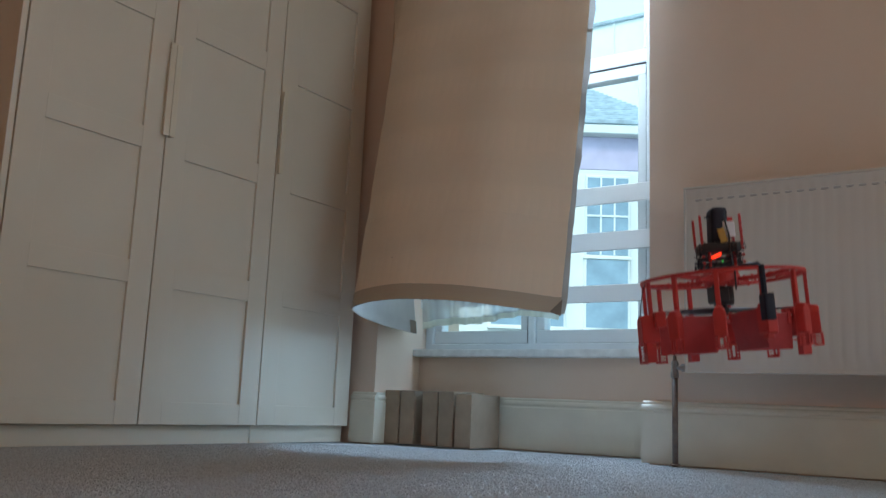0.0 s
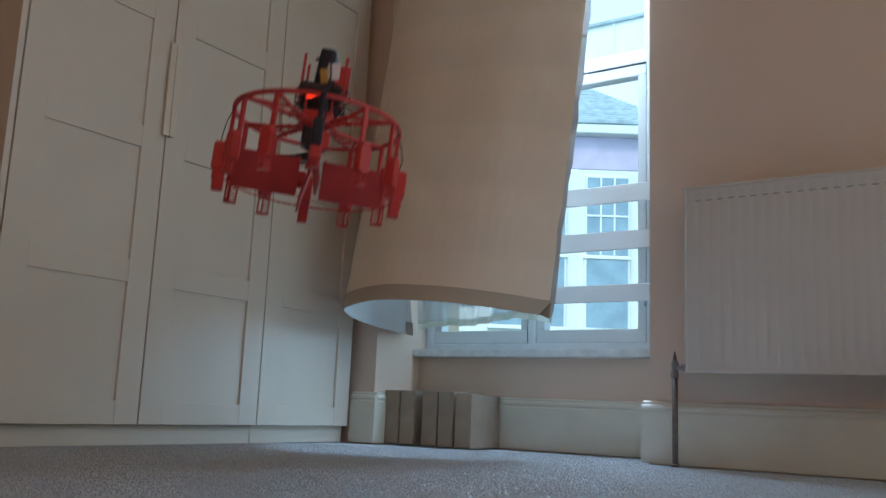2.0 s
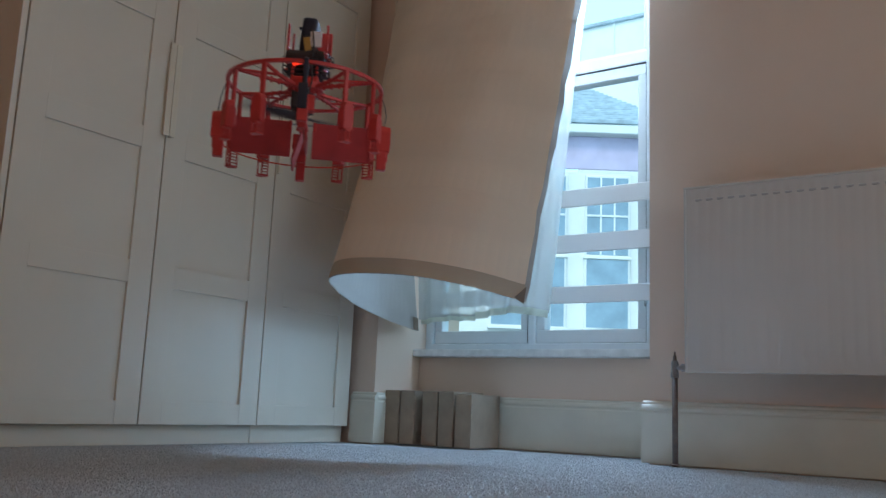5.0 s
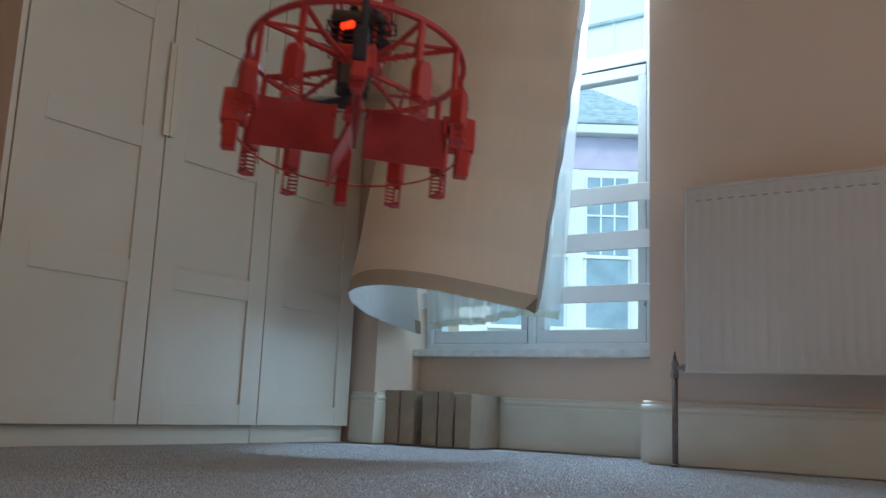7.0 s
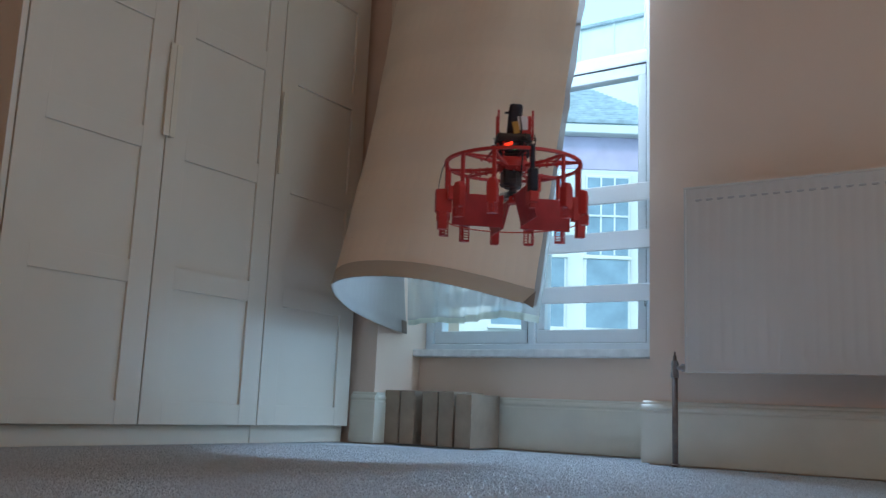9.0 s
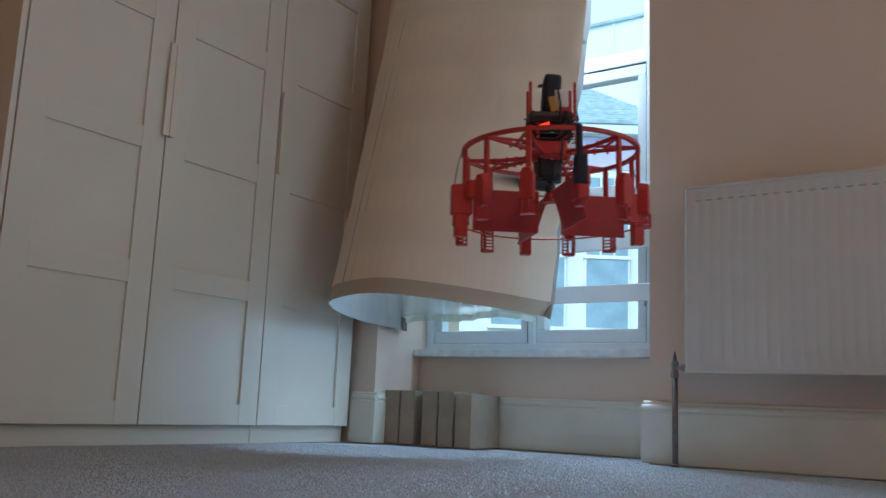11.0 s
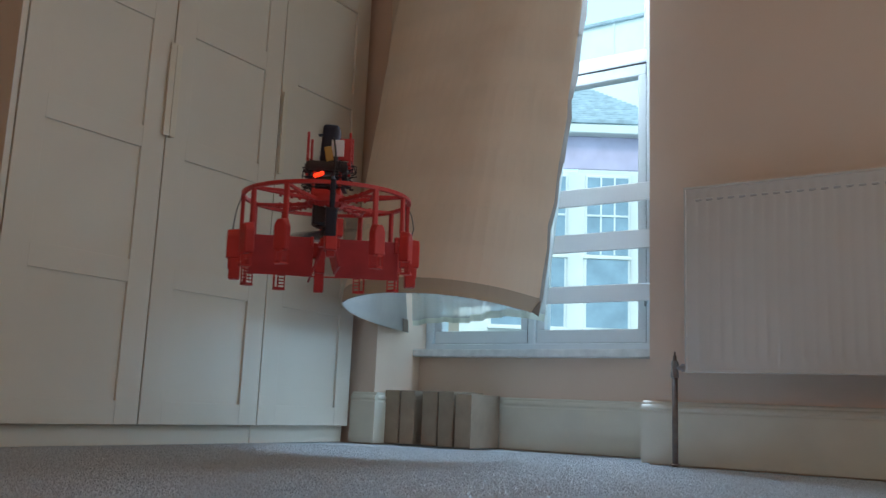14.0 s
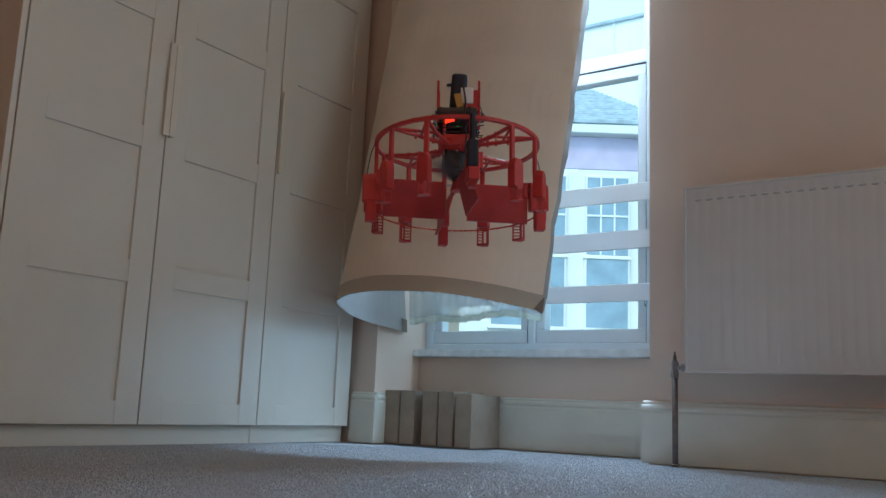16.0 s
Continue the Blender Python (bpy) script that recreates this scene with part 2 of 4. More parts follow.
def window():
    w = tagged(empty("window_1"), "white plastic casement window with a top light", "window", kind="structure")
    z0, z1 = 0.384, 2.28
    y0, y1 = 3.135, 3.205
    b = bmesh.new()
    box(b, (XL, y0, z0), (XR, y1, 0.412), 0.004)
    box(b, (XL, y0, 2.22), (XR, y1, z1), 0.004)
    box(b, (XL, y0 + 0.001, 0.40), (-2.155, y1, 2.23), 0.004)
    box(b, (-1.200, y0 + 0.001, 0.40), (XR, y1, 2.23), 0.004)
    box(b, (-1.697, y0 + 0.002, 0.40), (-1.663, y1, 2.23), 0.004)
    box(b, (-2.16, y0 + 0.003, 1.511), (-1.195, y1, 1.560), 0.004)
    part("window_frame", b, M_UPVC, w)
    for xa, xb in ((-2.154, -1.698), (-1.662, -1.201)):
        # an opening sash below with deep rails, a fixed light above in slim beads
        for za, zb, s, foot, head, set_in in ((0.413, 1.508, 0.036, 0.053, 0.045, 0.012), (1.561, 2.219, 0.018, 0.014, 0.018, 0.024)):
            b = bmesh.new()
            for lo, hi in (((xa, za), (xb, za + foot)), ((xa, zb - head), (xb, zb)), ((xa, za + foot), (xa + s, zb - head)), ((xb - s, za + foot), (xb, zb - head))):
                box(b, (lo[0], y0 + set_in, lo[1]), (hi[0], y1 - 0.004, hi[1]), 0.003)
            part("sash" if foot > 0.02 else "glazing_bead", b, M_UPVC, w)
            b = bmesh.new()
            box(b, (xa + s - 0.004, 3.168, za + foot - 0.004), (xb - s + 0.004, 3.174, zb - head + 0.004))
            g = part("pane", b, M_GLASS, w)
            g.visible_shadow = False
            if foot > 0.02:
                # dark strips: rubber seal beside the sash, painted gap shade above it
                b = bmesh.new()
                box(b, (xa + 0.001, y0 + 0.006, zb + 0.0002), (xb - 0.001, y0 + 0.020, zb + 0.0026))
                box(b, (xb - 0.0002, y0 + 0.004, za), (xb + 0.0009, y0 + 0.020, zb))
                part("seal_and_gap_shade", b, M_BLACK, w, "dark strips for the rubber seal and the shaded gap")
    b = bmesh.new()
    box(b, (-1.203, 3.128, 0.556), (-1.195, 3.136, 0.585), 0.002)
    box(b, (-1.202, 3.122, 0.545), (-1.196, 3.129, 0.575), 0.002)
    part("catch", b, M_VALVE, w, "small metal sash catch")
    # flat safety bars across the opening
    for za, zb in ((0.563, 0.629), (0.761, 0.833), (0.944, 1.014)):
        t = tagged(empty("safety_bar"), "flat white bar fixed across the window opening", "window bar", "bars across the window")
        b = bmesh.new()
        box(b, (XL + 0.004, 3.094, za), (XR - 0.004, 3.106, zb), 0.003)
        part("rail", b, M_BAR, t)
        for x in (XL + 0.0005, XR - 0.0055):
            b = bmesh.new()
            box(b, (x, 3.092, za - 0.002), (x + 0.005, 3.110, zb + 0.002), 0.001)
            part("bracket", b, M_BAR, t)


def wardrobe_door(parent, y, hy):
    """One framed door with five sunk panels; hy is the handle's offset from the door's left edge."""
    X, T, S = -2.298, 0.019, 0.086
    z0, z1 = 0.059, 2.29
    pz = [(0.130 + 0.4283 * k, 0.487 + 0.4283 * k) for k in range(5)]
    g = 0.0026
    b = bmesh.new()
    box(b, (X - T, y + g, z0), (X - 0.0100, y + 0.5 - g, z1), 0.0008)
    d = part("door", b, M_DOOR, parent)
    for a, c in ((y + g, y + S), (y + 0.5 - S, y + 0.5 - g)):
        b = bmesh.new()
        box(b, (X - 0.0102, a, z0 + 0.0002), (X, c, z1 - 0.0002), 0.0016, seg=2)
        part("stile", b, M_DOOR, d)
    zs = [z0] + [z for p in pz for z in p] + [z1]
    for k in range(0, len(zs), 2):
        b = bmesh.new()
        box(b, (X - 0.0101, y + S + 0.0002, zs[k] + 0.0003), (X - 0.0004, y + 0.5 - S - 0.0002, zs[k + 1] - 0.0003), 0.0014, seg=2)
        part("rail", b, M_DOOR, d)
    b = bmesh.new()
    box(b, (X + 0.0005, y + hy - 0.004, 0.972), (X + 0.016, y + hy + 0.004, 1.286), 0.002, seg=2)
    box(b, (X + 0.012, y + hy - 0.011, 0.972), (X + 0.017, y + hy + 0.011, 1.286), 0.0015, seg=2)
    part("handle", b, M_HANDLE, d, "long cream edge-pull handle")


def wardrobes():
    for y, n in ((1.272, 2), (2.272, 1)):
        w = tagged(empty("wardrobe"), "tall white fitted wardrobe with framed panel doors" if n == 2 else "narrow tall white wardrobe with one framed door",
                   "wardrobe", "wardrobes along the wall")
        wd = 0.5 * n
        b = bmesh.new()
        box(b, (-2.925, y + 0.0015, 0.058), (-2.3185, y + 0.019, 2.31), 0.001)
        box(b, (-2.925, y + wd - 0.019, 0.058), (-2.3185, y + wd - 0.0015, 2.31), 0.001)
        box(b, (-2.925, y + 0.018, 2.29), (-2.3190, y + wd - 0.018, 2.309))
        box(b, (-2.925, y + 0.018, 0.0585), (-2.3190, y + wd - 0.018, 0.078))
        box(b, (-2.925, y + 0.018, 0.07), (-2.917, y + wd - 0.018, 2.30))
        part("body", b, M_CARC, w)
        b = bmesh.new()
        box(b, (-2.346, y + 0.002, -0.004), (-2.328, y + wd - 0.002, 0.0575), 0.001)
        part("plinth", b, M_DOOR, w)
        for k in range(n):
            wardrobe_door(w, y + 0.5 * k, 0.488 if (n == 2 and k == 0) else 0.012)
    # cover panel at the free end
    b = bmesh.new()
    box(b, (-2.925, 1.252, -0.003), (-2.300, 1.2705, 2.31), 0.001)
    tagged(part("end_panel", b, M_DOOR), "tall white panel closing the wardrobe's end", "panel")


def radiator():
    x0, x1, z0, z1, yf = -0.897, 0.34, 0.282, 0.861, 2.668
    r = tagged(empty("radiator"), "white enamelled ribbed panel radiator on the wall", "radiator")
    # pressed front: shallow vertical grooves between a flat border
    pitch, marg = 0.0335, 0.024
    b = bmesh.new()
    n = int((x1 - x0 - 2 * marg) / pitch)
    zs = [z0 + 0.004, z0 + 0.030, z0 + 0.040, z0 + 0.056, z0 + 0.20, z1 - 0.20, z1 - 0.056, z1 - 0.048, z1 - 0.040, z1 - 0.032, z1 - 0.004]
    amp = [0, 0, 3.2, 1.4, 1.0, 0.55, 0.4, 1.9, 1.9, 0, 0]
    xs, dep = [x0 + 0.003], [0.0]
    prof = ((0.0, 0.0), (0.30, 0.0), (0.42, 0.45), (0.52, 1.0), (0.66, 1.0), (0.76, 0.45), (0.88, 0.0))
    for k in range(n):
        for u, d in prof:
            xs.append(x0 + marg + (k + u) * pitch)
            dep.append(d)
    xs.append(x1 - 0.003)
    dep.append(0.0)
    grid = [[b.verts.new((x, yf + 0.0007 * d * a, z)) for x, d in zip(xs, dep)] for z, a in zip(zs, amp)]
    for p, q in zip(grid, grid[1:]):
        for k in range(len(xs) - 1):
            b.faces.new((p[k], p[k + 1], q[k + 1], q[k]))
    part("front_panel", b, M_RAD, r, smooth=True)
    b = bmesh.new()
    for lo, hi in (((x0, z0), (x1, z0 + 0.008)), ((x0, z1 - 0.008), (x1, z1)), ((x0, z0 + 0.008), (x0 + 0.007, z1 - 0.008)), ((x1 - 0.007, z0 + 0.008), (x1, z1 - 0.008))):
        box(b, (lo[0], yf - 0.003, lo[1]), (hi[0], yf + 0.012, hi[1]), 0.0025, seg=2)
    part("rim", b, M_RAD, r)
    for x in (x0, x1 - 0.002):
        b = bmesh.new()
        box(b, (x, yf + 0.012, z0 + 0.02), (x + 0.002, yf + 0.078, z1 - 0.004))
        part("side_cover", b, M_RAD, r)
    b = bmesh.new()
    k = x0 + 0.01
    box(b, (x0 + 0.002, yf + 0.012, z1 - 0.006), (x1 - 0.002, yf + 0.016, z1 - 0.002))
    box(b, (x0 + 0.002, yf + 0.074, z1 - 0.006), (x1 - 0.002, yf + 0.078, z1 - 0.002))
    while k < x1 - 0.012:
        box(b, (k, yf + 0.015, z1 - 0.0055), (k + 0.010, yf + 0.075, z1 - 0.0025))
        k += 0.022
    part("top_grille", b, M_RAD, r)
    b = bmesh.new()
    box(b, (x0 + 0.01, yf + 0.066, z0 + 0.003), (x1 - 0.01, yf + 0.072, z1 - 0.012))
    part("back_panel", b, M_RAD, r)
    # grey dashes that paint the shade at the upper ends of the ribs
    for i in range(n):
        b = bmesh.new()
        xa = x0 + marg + (i + 0.46) * pitch
        box(b, (xa - 0.003, yf - 0.0006, z1 - 0.048), (xa + 0.0190, yf + 0.004, z1 - 0.040), 0.0015)
        part("rib_shade", b, M_RIB_SHADE, r)
    for x in (x0 + 0.15, x1 - 0.15):
        b = bmesh.new()
        box(b, (x, yf + 0.072, z0 + 0.05), (x + 0.03, WY - 0.0005, z1 - 0.06), 0.002)
        part("bracket", b, M_RAD, r)
    # valve and feed pipe
    v = tagged(empty("radiator_valve"), "nickel lockshield valve on a brown painted pipe", "valve")
    px, py = -0.952, 2.735
    b = bmesh.new()
    cyl(b, (px, py, -0.005), (px, py, 0.272), 0.0092, seg=18)
    part("pipe", b, M_PIPE, v, "brown painted copper pipe", smooth=True)
    b = bmesh.new()
    cyl(b, (px, py, 0.0), (px, py, 0.006), 0.018, 0.014, seg=18)
    part("collar", b, M_PIPE, v, smooth=True)
    b = bmesh.new()
    cyl(b, (px, py, 0.268), (px, py, 0.286), 0.0125, seg=6)
    cyl(b, (px, py, 0.284), (px, py, 0.312), 0.0105, seg=16)
    cyl(b, (px, py, 0.310), (px, py, 0.322), 0.0125, 0.009, seg=16)
    part("body", b, M_VALVE, v)
    b = bmesh.new()
    cyl(b, (px, py, 0.320), (px, py, 0.338), 0.0065, 0.005, seg=12)
    cyl(b, (px, py, 0.337), (px, py, 0.350), 0.003, seg=8)
    part("spindle", b, M_PIPE, v)
    b = bmesh.new()
    cyl(b, (px + 0.008, py, 0.300), (px + 0.026, py, 0.300), 0.0075, seg=16)
    cyl(b, (px + 0.022, py, 0.300), (px + 0.036, py, 0.300), 0.0125, seg=6)
    cyl(b, (px + 0.034, py, 0.300), (x0 + 0.003, py - 0.008, 0.300), 0.0085, seg=16)
    part("union", b, M_VALVE, v)


def carton(m, w, d, h):
    """An upright flat carton with tucked flaps along its edges."""
    c = tagged(empty("carton", m), "flat taupe cardboard box standing on the carpet", "box", "row of cardboard boxes")
    b = bmesh.new()
    box(b, (-w / 2, -d / 2, 0), (w / 2, d / 2, h), 0.0018, seg=2)
    part("sleeve", b, M_CARTON, c)
    b = bmesh.new()
    box(b, (-w / 2 + 0.003, -d / 2 - 0.0012, 0.004), (w / 2 - 0.0035, -d / 2 + 0.002, h - 0.003), 0.0006)
    part("end_flap", b, M_CARTON, c)
    for z in (0.26 * h, 0.55 * h, 0.83 * h):
        b = bmesh.new()
        box(b, (w / 2 - 0.003, -d / 2 - 0.0010, z), (w / 2 + 0.0010, -d / 2 + 0.006, z + 0.016), 0.0005)
        part("tab", b, M_CARTON, c)
    return c


def cartons():
    for x, turn, dy, w, h in ((-2.145, 1, 0.000, 0.070, 0.207), (-2.066, -1, 0.000, 0.068, 0.207), (-1.966, 1, 0.003, 0.068, 0.206), (-1.888, 0, 0.003, 0.067, 0.208), (-1.808, 1, -0.003, 0.070, 0.199)):
        carton(pose(x, 2.850 + 0.111 + dy, 0.0, 0, 0, turn), w, 0.218, h)


def carpet_pile():
    """Short tufts of pile over the part of the floor before the camera."""
    rng = np.random.default_rng(4)
    n = 210000
    d = 1.05 + 2.3 * rng.random(n) ** 0.8
    a = np.radians(34.5) + np.radians(33) * (rng.random(n) * 2 - 1)
    x, y = -np.sin(a) * d, np.cos(a) * d
    keep = (x > -2.32) & (y < 2.77) | (x > -2.16) & (x < -1.08) & (y < 3.07)
    x, y = x[keep], y[keep]
    n = len(x)
    h, w, t = 0.0032 + 0.0012 * rng.random(n), 0.0017 + 0.0011 * rng.random(n), rng.random(n) * 6.28
    lx, ly = (rng.random(n) - 0.5) * 0.004, (rng.random(n) - 0.5) * 0.004
    v = np.zeros((n, 4, 3))
    for k in range(3):
        q = t + k * 2.094
        v[:, k, 0], v[:, k, 1], v[:, k, 2] = x + np.cos(q) * w, y + np.sin(q) * w, -0.0065
    v[:, 3, 0], v[:, 3, 1], v[:, 3, 2] = x + lx, y + ly, h - 0.006
    i = np.arange(n)[:, None] * 4
    f = np.concatenate([i + [0, 1, 3], i + [1, 2, 3], i + [2, 0, 3]])
    me = bpy.data.meshes.new("carpet_pile")
    me.from_pydata(v.reshape(-1, 3).tolist(), [], f.tolist())
    me.materials.append(M_CARPET)
    tagged(new("carpet_pile", me), "short pale grey tufts of carpet pile", "carpet", kind="stuff")


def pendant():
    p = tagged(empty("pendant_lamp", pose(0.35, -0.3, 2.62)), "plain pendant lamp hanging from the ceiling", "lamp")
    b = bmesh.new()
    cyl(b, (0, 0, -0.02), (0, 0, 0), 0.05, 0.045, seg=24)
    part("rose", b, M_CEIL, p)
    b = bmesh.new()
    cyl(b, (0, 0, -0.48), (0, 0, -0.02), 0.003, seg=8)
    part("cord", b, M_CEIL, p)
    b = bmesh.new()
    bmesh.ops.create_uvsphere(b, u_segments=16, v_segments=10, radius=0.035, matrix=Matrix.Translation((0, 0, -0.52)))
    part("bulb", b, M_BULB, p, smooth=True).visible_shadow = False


# ---- outside ----
def outside():
    b = bmesh.new()
    box(b, (-400, 3.6, -3.2), (400, 600, -3.0))
    tagged(part("ground", b, M_GROUND), "grey asphalt street below the window", "ground", kind="structure")
    h = tagged(empty("opposite_building", pose(-7.8, 18, 0, 0, 0, 33) @ Matrix.Diagonal((0.933, 1, 1, 1)) @ pose(7.8, -18, 0)), "white rendered building with a mauve band and slate roof", "building")
    Y = 18.0
    b = bmesh.new()
    box(b, (-22, Y, -3.0), (6, Y + 6, 5.45))
    part("wall", b, M_RENDER, h)
    b = bmesh.new()
    box(b, (-22, Y - 0.06, 5.52), (6, Y, 6.28), 0.01)
    part("band", b, M_MAUVE, h, "mauve painted board band")
    b = bmesh.new()
    box(b, (-22, Y - 0.35, 6.28), (6, Y + 0.2, 6.50), 0.02)
    part("gutter_board", b, M_RENDER, h, "white fascia board")
    # hipped slate roof in courses
    b = bmesh.new()
    for k in range(24):
        z = 6.50 + 0.10 * k
        y = Y - 0.38 + 0.16 * k
        box(b, (-22, y, z), (-6.16 - 0.0925 * k, y + 0.5, z + 0.11), 0.012)
    part("roof", b, M_SLATE, h, "grey slate roof in courses")
    # windows with glazing bars
    for cx, hw in ((-13.2, 0.45), (-10.12, 0.38), (-9.24, 0.43), (-7.80, 0.485), (-5.2, 0.5), (-2.6, 0.5)):
        for z0, z1, rows in ((3.57, 5.32, 2), (1.96, 3.46, 0)):
            w = part("window", box(bmesh.new(), (cx - hw - 0.05, Y - 0.10, z0 - 0.08), (cx + hw + 0.05, Y - 0.001, z1 + 0.06), 0.015), M_RENDER, h)
            part("pane", box(bmesh.new(), (cx - hw, Y - 0.112, z0), (cx + hw, Y - 0.095, z1)), M_FARGLASS, w)
            b = bmesh.new()
            for k in (1, 2):
                if rows:
                    box(b, (cx - hw + 2 * hw * k / 3 - 0.02, Y - 0.13, z0), (cx - hw + 2 * hw * k / 3 + 0.02, Y - 0.10, z1))
            box(b, (cx - hw, Y - 0.132, (z0 + z1) / 2 - 0.022), (cx + hw, Y - 0.099, (z0 + z1) / 2 + 0.022))
            part("glazing_bar", b, M_RENDER, w)
            part("sill", box(bmesh.new(), (cx - hw - 0.08, Y - 0.14, z0 - 0.10), (cx + hw + 0.08, Y - 0.001, z0 - 0.03), 0.01), M_RENDER, w)
    for x0, x1 in ((-12.6, -12.1), (-11.74, -11.36)):
        part("brick_panel", box(bmesh.new(), (x0, Y - 0.04, -3), (x1, Y - 0.001, 2.6), 0.01), M_PINK, h, "pink brick panel")
    # taller gabled block behind
    g = tagged(empty("gabled_block"), "tall white gable end behind the slate roof", "building")
    b = bmesh.new()
    box(b, (-11.6, 24.5, -3.0), (10, 32, 12.22))
    part("wall", b, M_RENDER, g)
    b = bmesh.new()
    box(b, (-11.65, 24.4, 12.22), (10.2, 32.2, 12.34), 0.02)
    part("coping", b, M_SLATE, g)
    b = bmesh.new()
    for x in (-11.57, -10.42, -9.3):
        box(b, (x - 0.025, 24.44, 10.4), (x + 0.025, 24.499, 12.21))
    part("board_joint", b, M_UPVC, g)


# ---- flying machine ----
# Its origin is the middle of the upper hoop; solid legs stand on its axes.
HOOP = 0.110


def polar(r, deg, z):
    return Vector((r * math.cos(radians(deg)), r * math.sin(radians(deg)), z))


def drone():
    d = tagged(empty("drone"), "red printed ducted drone with vanes, flying above the carpet", "drone")
    b = bmesh.new()
    ring(b, HOOP, 0.0, 0.0055, 0.0045, 72)
    part("top_hoop", b, M_RED, d)
    b = bmesh.new()
    wire(b, [polar(0.1125, -22 + 4 * k, -0.0905) for k in range(53)], 0.0012, 6)
    part("lower_hoop", b, M_REDHOOP, d, "thin bright red half hoop", smooth=True)
    # hub with a star of ribs
    b = bmesh.new()
    cyl(b, (0, 0, -0.006), (0, 0, 0.004), 0.026, seg=32)
    cyl(b, (0, 0, -0.012), (0, 0, -0.006), 0.020, 0.025, seg=32)
    hub = part("hub", b, M_RED, d)
    for k in range(8):
        b = bmesh.new()
        beam(b, polar(0.004, 45 * k, -0.0125), polar(0.025, 45 * k, -0.0085), 0.0022, 0.004)
        part("rib", b, M_RED, hub)
    for k in range(6):
        b = bmesh.new()
        p = polar(0.019, 60 * k + 20, 0)
        cyl(b, p + Vector((0, 0, -0.0135)), p + Vector((0, 0, -0.006)), 0.0016, seg=10)
        part("screw", b, M_STEEL, hub)
    for k in range(12):
        a = 30 * k
        solid = k % 3 == 0
        if not solid:
            # trussed spoke: two chords and a small gusset
            b = bmesh.new()
            side = 1 if k % 3 == 1 else -1
            mid = polar(0.066, a + side * 4, -0.003)
            beam(b, polar(HOOP, a, -0.001), mid, 0.0044, 0.0042)
            beam(b, mid, polar(0.022, a + side * 10, -0.003), 0.0048, 0.0046)
            beam(b, mid, polar(HOOP, a + side * 30, -0.001), 0.0030, 0.0034)
            for r in (0.034, 0.046, 0.058, 0.074):
                p = polar(r, a + side * (11.5 - 115 * r), 0.0)
                cyl(b, p + Vector((0, 0, -0.0075)), p + Vector((0, 0, 0.0008)), 0.0017, seg=8)
            part("spoke", b, M_RED, d)
        # upright post
        b = bmesh.new()
        m = pose(0, 0, 0, 0, 0, a)
        box(b, (HOOP - 0.0028, -0.0032, -0.052), (HOOP + 0.0022, 0.0032, -0.001), 0.0008, m)
        part("post", b, M_RED, d)
        # leg pod with sloping shoulders
        w = 0.0082 if not solid else 0.0072
        b = bmesh.new()
        ri, ro = (HOOP - 0.001, 0.1225) if not solid else (0.1010, 0.1270)
        low = -0.0860
        prof = [(-0.0042, -0.0455), (0.0042, -0.0455), (w, -0.0560), (w, low), (-w, low), (-w, -0.0560)]
        rows = [[b.verts.new(m @ Vector((r, t, z - (0.003 if r > 0.115 and z > -0.05 else 0)))) for t, z in prof] for r in (ri, ro)]
        for i in range(6):
            b.faces.new((rows[0][i], rows[0][(i + 1) % 6], rows[1][(i + 1) % 6], rows[1][i]))
        b.faces.new(rows[0][::-1])
        b.faces.new(rows[1])
        bmesh.ops.recalc_face_normals(b, faces=b.faces)
        bmesh.ops.bevel(b, geom=list(b.edges), offset=0.0012, segments=1, affect="EDGES")
        pod = part("leg_pod", b, M_RED, d)
        b = bmesh.new()
        if k == 9:
            box(b, (0.1070, -0.0050, -0.0930), (0.1200, 0.0050, -0.0855), 0.001, m)
            part("short_foot", b, M_RED, pod)
        elif solid:
            box(b, (0.1085, -0.0068, -0.1130), (0.1225, 0.0068, -0.0855), 0.001, m)
            box(b, (0.1225, -0.0030, -0.1000), (0.1245, 0.0030, -0.0600), 0.0006, m)
            part("solid_foot", b, M_RED, pod)
        else:
            # channel foot, narrow outside and open towards the middle, with rungs up both cheeks
            so, si, ro_, ri_ = 0.0034, 0.0082, 0.1228, 0.1128
            for sg in (-1, 1):
                beam(b, m @ Vector((ri_, sg * si, -0.1125)), m @ Vector((ri_, sg * si, -0.0855)), 0.0018, 0.0018, 0)
                beam(b, m @ Vector((ro_, sg * so, -0.1125)), m @ Vector((ro_, sg * so, -0.0855)), 0.0022, 0.0022, 0)
                for i in range(6):
                    z = -0.1105 + 0.0045 * i
                    beam(b, m @ Vector((ri_, sg * si, z)), m @ Vector((ro_, sg * so, z + 0.0012)), 0.0012, 0.0015, 0)
            for za, zb in ((-0.1125, -0.1085), (-0.0910, -0.0855)):
                box(b, (ro_ - 0.0010, -so, za), (ro_ + 0.0010, so, zb), 0.0003, m)
            lo = [b.verts.new(m @ Vector((r, t, z))) for z in (-0.1135, -0.1112) for r, t in ((ri_ - 0.001, -si - 0.0009), (ri_ - 0.001, si + 0.0009), (ro_ + 0.0011, so + 0.0011), (ro_ + 0.0011, -so - 0.0011))]
            b.faces.new(lo[3::-1])
            b.faces.new(lo[4:])
            for i in range(4):
                b.faces.new((lo[i], lo[(i + 1) % 4], lo[(i + 1) % 4 + 4], lo[i + 4]))
            if k > 6:
                # the feet on the side away from the half hoop are shorter
                for v in b.verts:
                    v.co.z = -0.0855 + 0.62 * (v.co.z + 0.0855)
            part("lattice_foot", b, M_RED, pod)
    # four steering vanes below the propeller, each swung on its radial pin
    vanes = []
